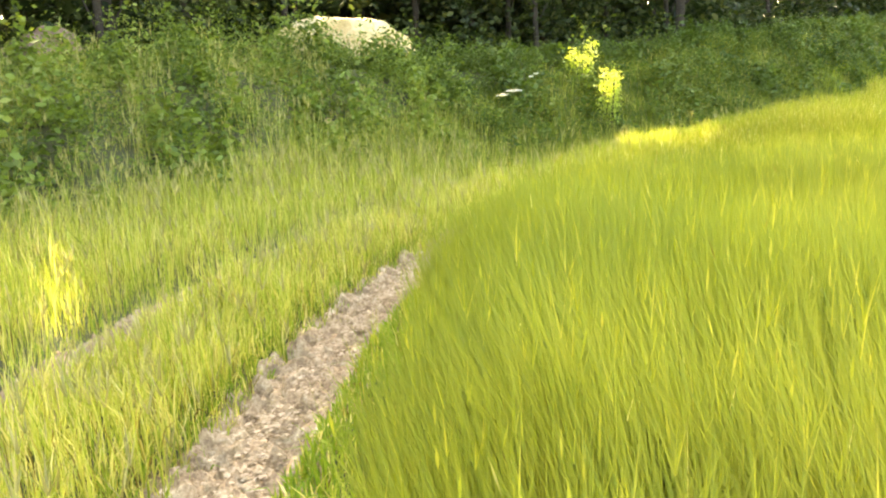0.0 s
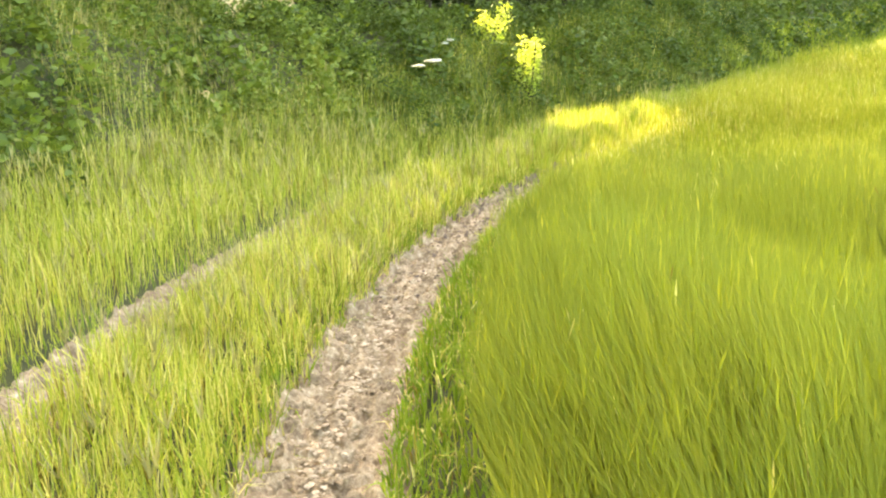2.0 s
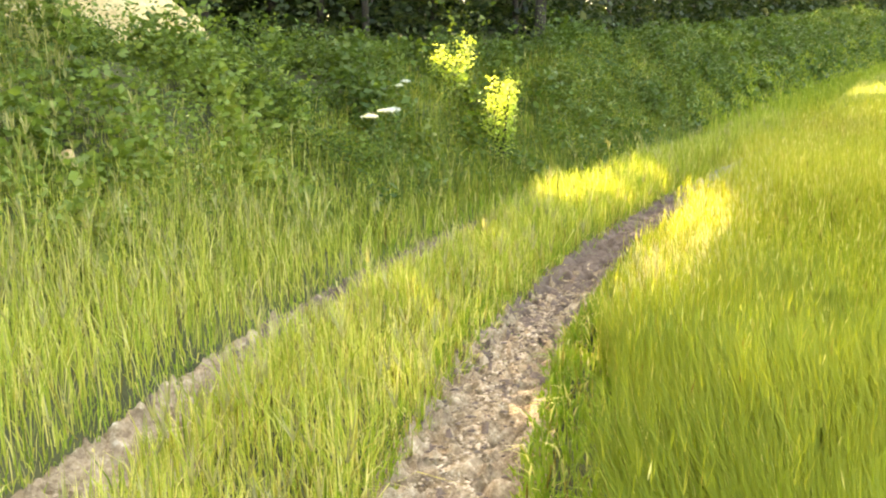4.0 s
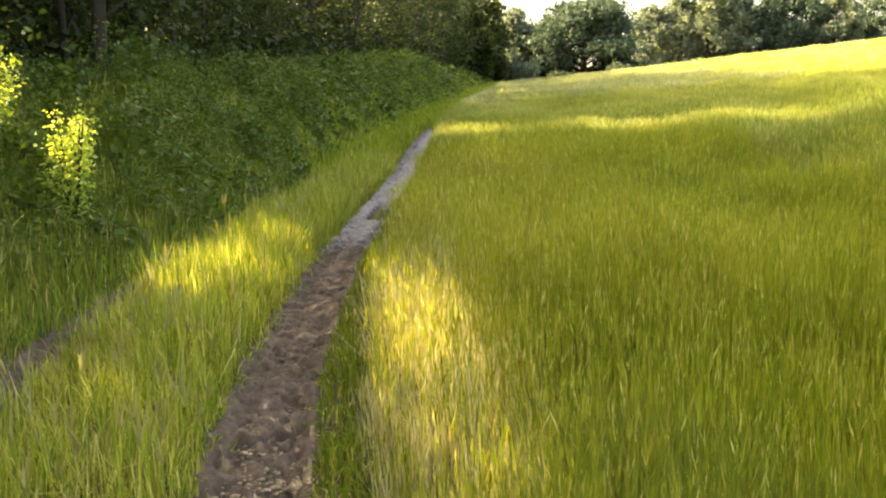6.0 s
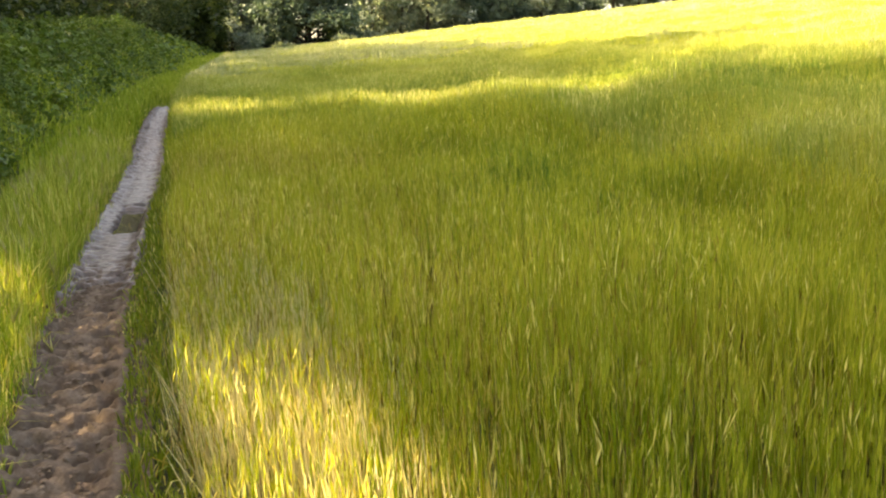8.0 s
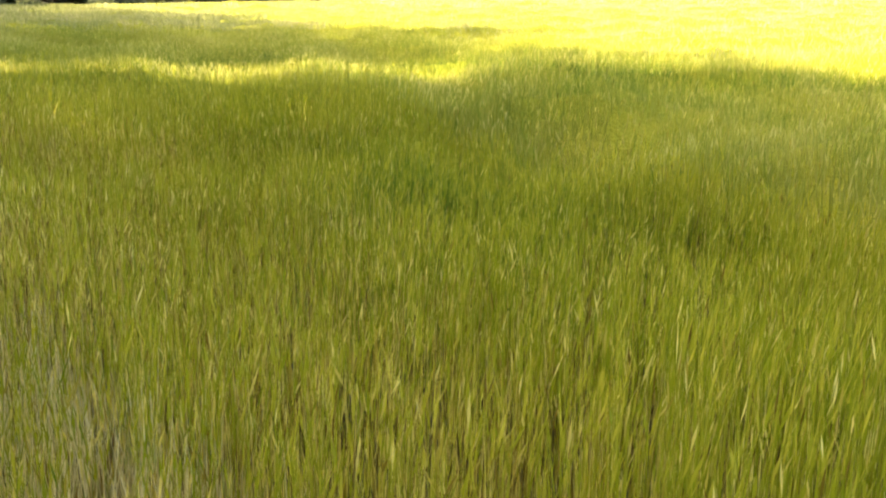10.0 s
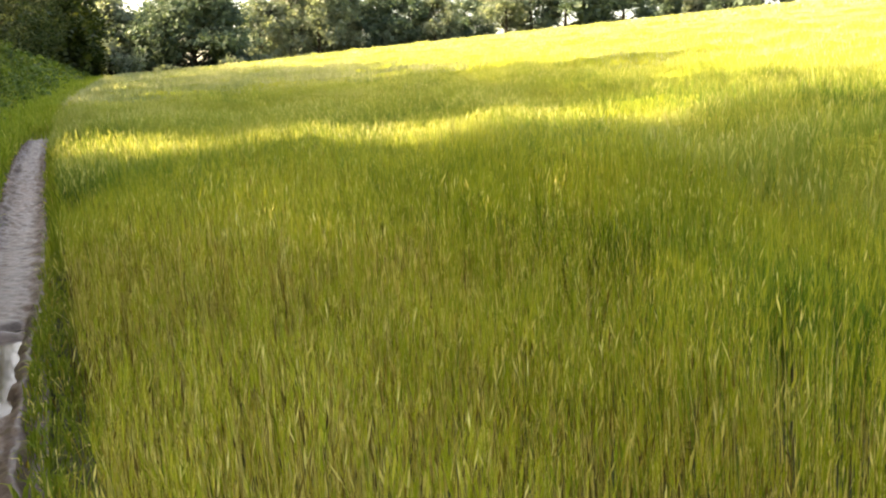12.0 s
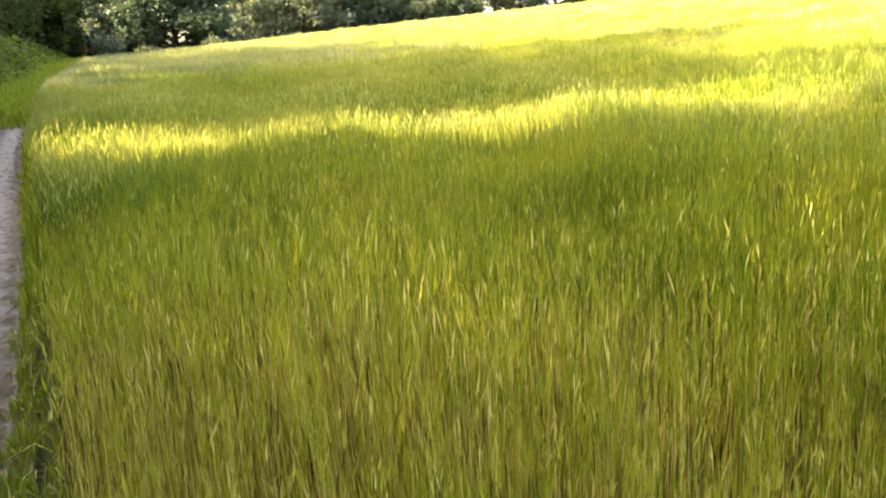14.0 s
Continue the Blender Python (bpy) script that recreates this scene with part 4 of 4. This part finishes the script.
# Another one, added to keep stray sun off the near barley.
tree("woodland_tree", -5.3, 15.4, 11.5, 2.6, rng, 6500, 0.18, SHADED_WOODLEAF, "dark leafy woodland tree behind the bank", "trees of the wood", trunk_r=0.07, low=0.2, carve=True)
for k in range(30):
    s = 28 + k * 2.9 + rng.uniform(-0.8, 0.8)
    x, y = along(s, 6.3 + (k % 3) * 2.8 + rng.uniform(-0.5, 0.5))
    tree("woodland_tree", float(x), float(y), float(np.interp(s, [30, 48, 62, 110], [13.0, 12.5, 10.5, 8.5])) * rng.uniform(0.9, 1.08), rng.uniform(3.0, 4.0), rng, *((7000, 0.22) if k % 3 == 0 else (3000, 0.4)), HAZY_EDGELEAF, "dark leafy woodland tree along the field edge", "trees of the wood", low=0.1, carve=True)


def understory(rng):
    n = 46000
    s, d = rng.uniform(-16, 105, n), 9.0 * rng.random(n) ** 2
    x, y = along(s, d + np.interp(s, [0, 8, 25], [7.2, 5.6, 5.0]))
    up = (0.9 + 0.6 * d + 0.6 * wave(x, y, 3.0, 51)).clip(0.15) * rng.random(n)
    p = np.stack([x, y, ground_height(x, y) + up], 1)
    deep = rng.random((9000, 3)) * (60, 22, 4.5) + (-18, 12, 0)
    dx, dy = along(deep[:, 0], deep[:, 1])
    p = np.concatenate([p, np.stack([dx, dy, ground_height(dx, dy) + deep[:, 2]], 1)])
    clear = np.hypot((p[:, 0] + 1.6) / 1.6, (p[:, 1] - 17.2) / 1.6) > 1
    p = p[shaded(p) & clear]
    back = sd(p[:, 0], p[:, 1])[1] > 12
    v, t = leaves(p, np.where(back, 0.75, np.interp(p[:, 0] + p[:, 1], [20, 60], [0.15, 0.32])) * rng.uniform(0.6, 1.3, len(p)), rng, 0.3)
    return tagged(new("understory", fast_mesh("understory", v, t, [SHADED_WOODLEAF])), "dark shrubs at the edge of the wood", "shrubs", kind="stuff")


understory(rng)


def far_tree(az, dist, up, spread, mat, label, name="tree", count=5000, leaf=0.55, **more):
    """A tree on a bearing from the field corner, whose top stands that many degrees over the level eye."""
    x, y = 4.6 + math.sin(radians(az)) * dist, 13.2 + math.cos(radians(az)) * dist
    height = 1.4 + dist * math.tan(radians(up)) - float(ground_height(np.array([x]), np.array([y]))[0])
    return tree(name, x, y, height, spread, rng, count, leaf, mat, label, heart=0.3 if name == "oak_tree" else 0.16, **more)


far_tree(53.1, 112, 6.5, 10.3, HAZY_OAKLEAF, "broad domed oak tree in full leaf beyond the field", "oak_tree", 32000, 0.32, low=0.05, blobs=24, trunk_r=0.4)
BEYOND = ((41.0, 74, 8.2, 4.0, SHADED_WOODLEAF), (42.6, 82, 8.0, 4.2, SHADED_WOODLEAF), (43.6, 90, 7.4, 4.2, SHADED_WOODLEAF), (44.8, 92, 7.2, 4.2, SHADED_WOODLEAF), (46.4, 100, 7.0, 4.2, SHADED_WOODLEAF), (48.2, 112, 6.2, 4.0, HAZY_WILLOW), (50.0, 130, 5.0, 5.0, HAZY_OAKLEAF),
          (57.3, 128, 5.9, 4.4, HAZY_WILLOW), (59.2, 128, 7.2, 5.0, HAZY_WILLOW), (60.9, 127, 7.6, 5.0, HAZY_WILLOW), (62.6, 128, 6.9, 4.4, HAZY_WILLOW), (64.7, 130, 6.6, 3.6, HAZY_OAKLEAF), (66.5, 130, 6.3, 4.4, HAZY_OAKLEAF), (68.4, 131, 6.2, 4.2, HAZY_WILLOW),
          (70.8, 150, 5.9, 4.6, HAZY_OAKLEAF), (73.0, 132, 8.0, 4.6, HAZY_WILLOW), (74.6, 134, 8.3, 4.4, HAZY_WILLOW), (76.8, 132, 7.5, 4.6, HAZY_OAKLEAF), (78.5, 134, 6.7, 2.8, HAZY_OAKLEAF), (80.4, 140, 6.9, 5.6, HAZY_OAKLEAF),
          (82.8, 150, 6.3, 3.0, HAZY_OAKLEAF), (84.7, 155, 6.9, 2.4, HAZY_WILLOW), (86.1, 150, 6.4, 2.6, HAZY_OAKLEAF), (88.6, 150, 7.2, 6.0, HAZY_OAKLEAF), (92.0, 150, 7.4, 6.0, HAZY_WILLOW))
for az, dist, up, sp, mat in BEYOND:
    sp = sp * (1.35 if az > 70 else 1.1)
    far_tree(az, dist, up, sp, mat, "distant field tree, its leaf coloured pale for haze" if mat is HAZY_WILLOW else "distant dark green field tree", "tree", 4200, 0.46, group="trees beyond the field", low=0.0 if az < 72 or az > 74 else 0.22, blobs=11 + int(az) % 5, trunk_r=0.22)
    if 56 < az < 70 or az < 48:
        far_tree(az + 0.9, dist + 13, up * 0.72, sp, HAZY_OAKLEAF if mat is HAZY_WILLOW else SHADED_WOODLEAF, "dark green tree in the belt beyond the field", "tree", 1500, 0.8, group="trees beyond the field", low=0.0)


def bush(name, x, y, height, spread, mat, count, leaf, rng, label, stems=5, top=None, low=0.7):
    z = float(ground_height(np.array([x]), np.array([y]))[0])
    height = top - z if top else height
    root = new(name)
    root.location = (x, y, z)
    tagged(root, label, "bush")
    tips = []
    for k in range(stems):
        a = k * 2 * math.pi / stems + rng.uniform(-0.4, 0.4)
        top = np.array([math.cos(a) * spread * rng.uniform(0.2, 0.8), math.sin(a) * spread * rng.uniform(0.2, 0.8), height * rng.uniform(low, 1.0)])
        v, t = tube([(0, 0, -0.05), top * (0.4, 0.4, 0.55), top], [0.016, 0.011, 0.004], 5)
        part("stem", fast_mesh("stem", v, t, [BARK], smooth=True), root)
        tips.append(top)
    who = rng.integers(0, stems, count)
    f = 0.35 + 0.65 * rng.random(count) ** 0.8
    p = np.array(tips)[who] * f[:, None] + rng.normal(0, spread * 0.2, (count, 3)) * (1, 1, 0.8)
    v, t = leaves(p, leaf * rng.uniform(0.6, 1.3, count), rng, 0.4)
    part("leaves", fast_mesh("leaves", v, t, [mat]), root)
    return root


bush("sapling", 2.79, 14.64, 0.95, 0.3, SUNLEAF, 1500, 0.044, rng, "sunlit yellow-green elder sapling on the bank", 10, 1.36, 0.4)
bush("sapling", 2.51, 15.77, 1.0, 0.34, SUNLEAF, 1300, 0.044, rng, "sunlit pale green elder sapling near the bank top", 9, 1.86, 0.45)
far_b = (4.6 + math.sin(radians(49.3)) * 100, 13.2 + math.cos(radians(49.3)) * 100)
bush("bush", *far_b, 2.5, 2.2, HAZY_WILLOW, 1200, 0.35, rng, "rounded pale bush at the far field corner", 9)
for az, dd, h in ((55.5, 104, 1.4), (57.5, 110, 1.2), (51.5, 106, 1.0)):
    bush("bush", 4.6 + math.sin(radians(az)) * dd, 13.2 + math.cos(radians(az)) * dd, h, 1.6, HAZY_WILLOW, 500, 0.35, rng, "low pale bush on the far field edge", 7)

# ---- stones and flowers ----


def place_stone(name, x, y, size, squash, mat, seed, label, turn=0.0, sink=0.3):
    me = stone(RNG, size, squash, seed)
    me.materials.append(mat)
    for p in me.polygons:
        p.use_smooth = False
    ob = new(name, me)
    z = float(ground_height(np.array([x]), np.array([y]))[0])
    ob.matrix_basis = pose(x, y, z + size * squash[2] * (1 - 2 * sink) , 0, 0, turn)
    return tagged(ob, label, "boulder" if size > 0.3 else "stone")


place_stone("boulder", -1.6, 18.3, 1.0, (1.4, 0.8, 0.85), CHALK, 5, "large pale chalk boulder on top of the bank", 5, 0.28)
place_stone("stone", -1.45, 12.0, 0.13, (0.7, 0.7, 1.1), CHALK, 2, "small white stone among the nettles", 20, 0.2)
place_stone("stone", -1.1, 12.05, 0.14, (1.3, 0.8, 0.6), EARTH, 3, "small brown stone among the nettles", 60, 0.25)
place_stone("boulder", -5.6, 13.2, 0.6, (0.9, 0.8, 0.8), EARTH, 7, "reddish brown boulder at the edge of the wood", 40, 0.1)
place_stone("boulder", -6.9, 12.2, 0.55, (0.8, 0.8, 0.9), EARTH, 9, "brown boulder at the edge of the wood", 80, 0.1)


def umbel(x, y, height, radius, rng, label, sprays=3):
    """Hogweed: a ribbed stalk that forks into sprays, each with a domed head of small white umbels, and lobed leaves."""
    z = float(ground_height(np.array([x]), np.array([y]))[0])
    root = new("umbel_flower")
    root.location = (x, y, z)
    tagged(root, label, "flower")
    fork = np.array([0.03, 0.02, height * 0.72])
    pieces = [tube([(0, 0, -0.03), (0.02, 0, height * 0.4), fork], [0.008, 0.007, 0.005], 6)]
    for k in range(sprays):
        a = k * 2 * math.pi / sprays + 0.6
        top = fork + (math.cos(a) * radius * 0.95, math.sin(a) * radius * 0.95, height * (0.28 - 0.05 * (k % 2)))
        pieces.append(tube([fork, (fork + top) / 2 + (0, 0, 0.02), top], [0.004, 0.0035, 0.003], 5))
        heads = []
        for i in range(12):
            b, r = i * 2.4, radius * 0.62 * math.sqrt((i + 0.5) / 12)
            c = top + (math.cos(b) * r, math.sin(b) * r, 0.045 - 3.2 * r * r)
            pieces.append(tube([top, (top + c) / 2 + (0, 0, -0.006), c], [0.0016, 0.0013, 0.001], 4))
            heads.append(c)
        p = np.repeat(heads, 24, 0) + rng.normal(0, 1, (12 * 24, 3)) * (0.012, 0.012, 0.006)
        v, t = leaves(p, 0.014, rng, 0.8)
        part("flower_head", fast_mesh("flower_head", v, t, [PETAL]), root, "domed head of tiny white flowers")
    v, t, m = join(pieces)
    part("stalk", fast_mesh("stalk", v, t, [BANK_GRASS], smooth=True), root)
    n = 46
    a, r = rng.uniform(0, 2 * np.pi, n), rng.uniform(0.02, 0.15, n)
    p = np.stack([np.cos(a) * r, np.sin(a) * r, height * rng.uniform(0.1, 0.42, n)], 1)
    v, t = leaves(p, rng.uniform(0.05, 0.1, n), rng, 0.5)
    part("leaves", fast_mesh("leaves", v, t, [SHADED_BANK_LEAF]), root, "broad lobed green leaves")


umbel(0.96, 12.4, 1.0, 0.12, rng, "white-flowered hogweed standing in the bank grass")
umbel(1.45, 13.9, 0.8, 0.05, rng, "white-flowered cow parsley on the bank", 2)
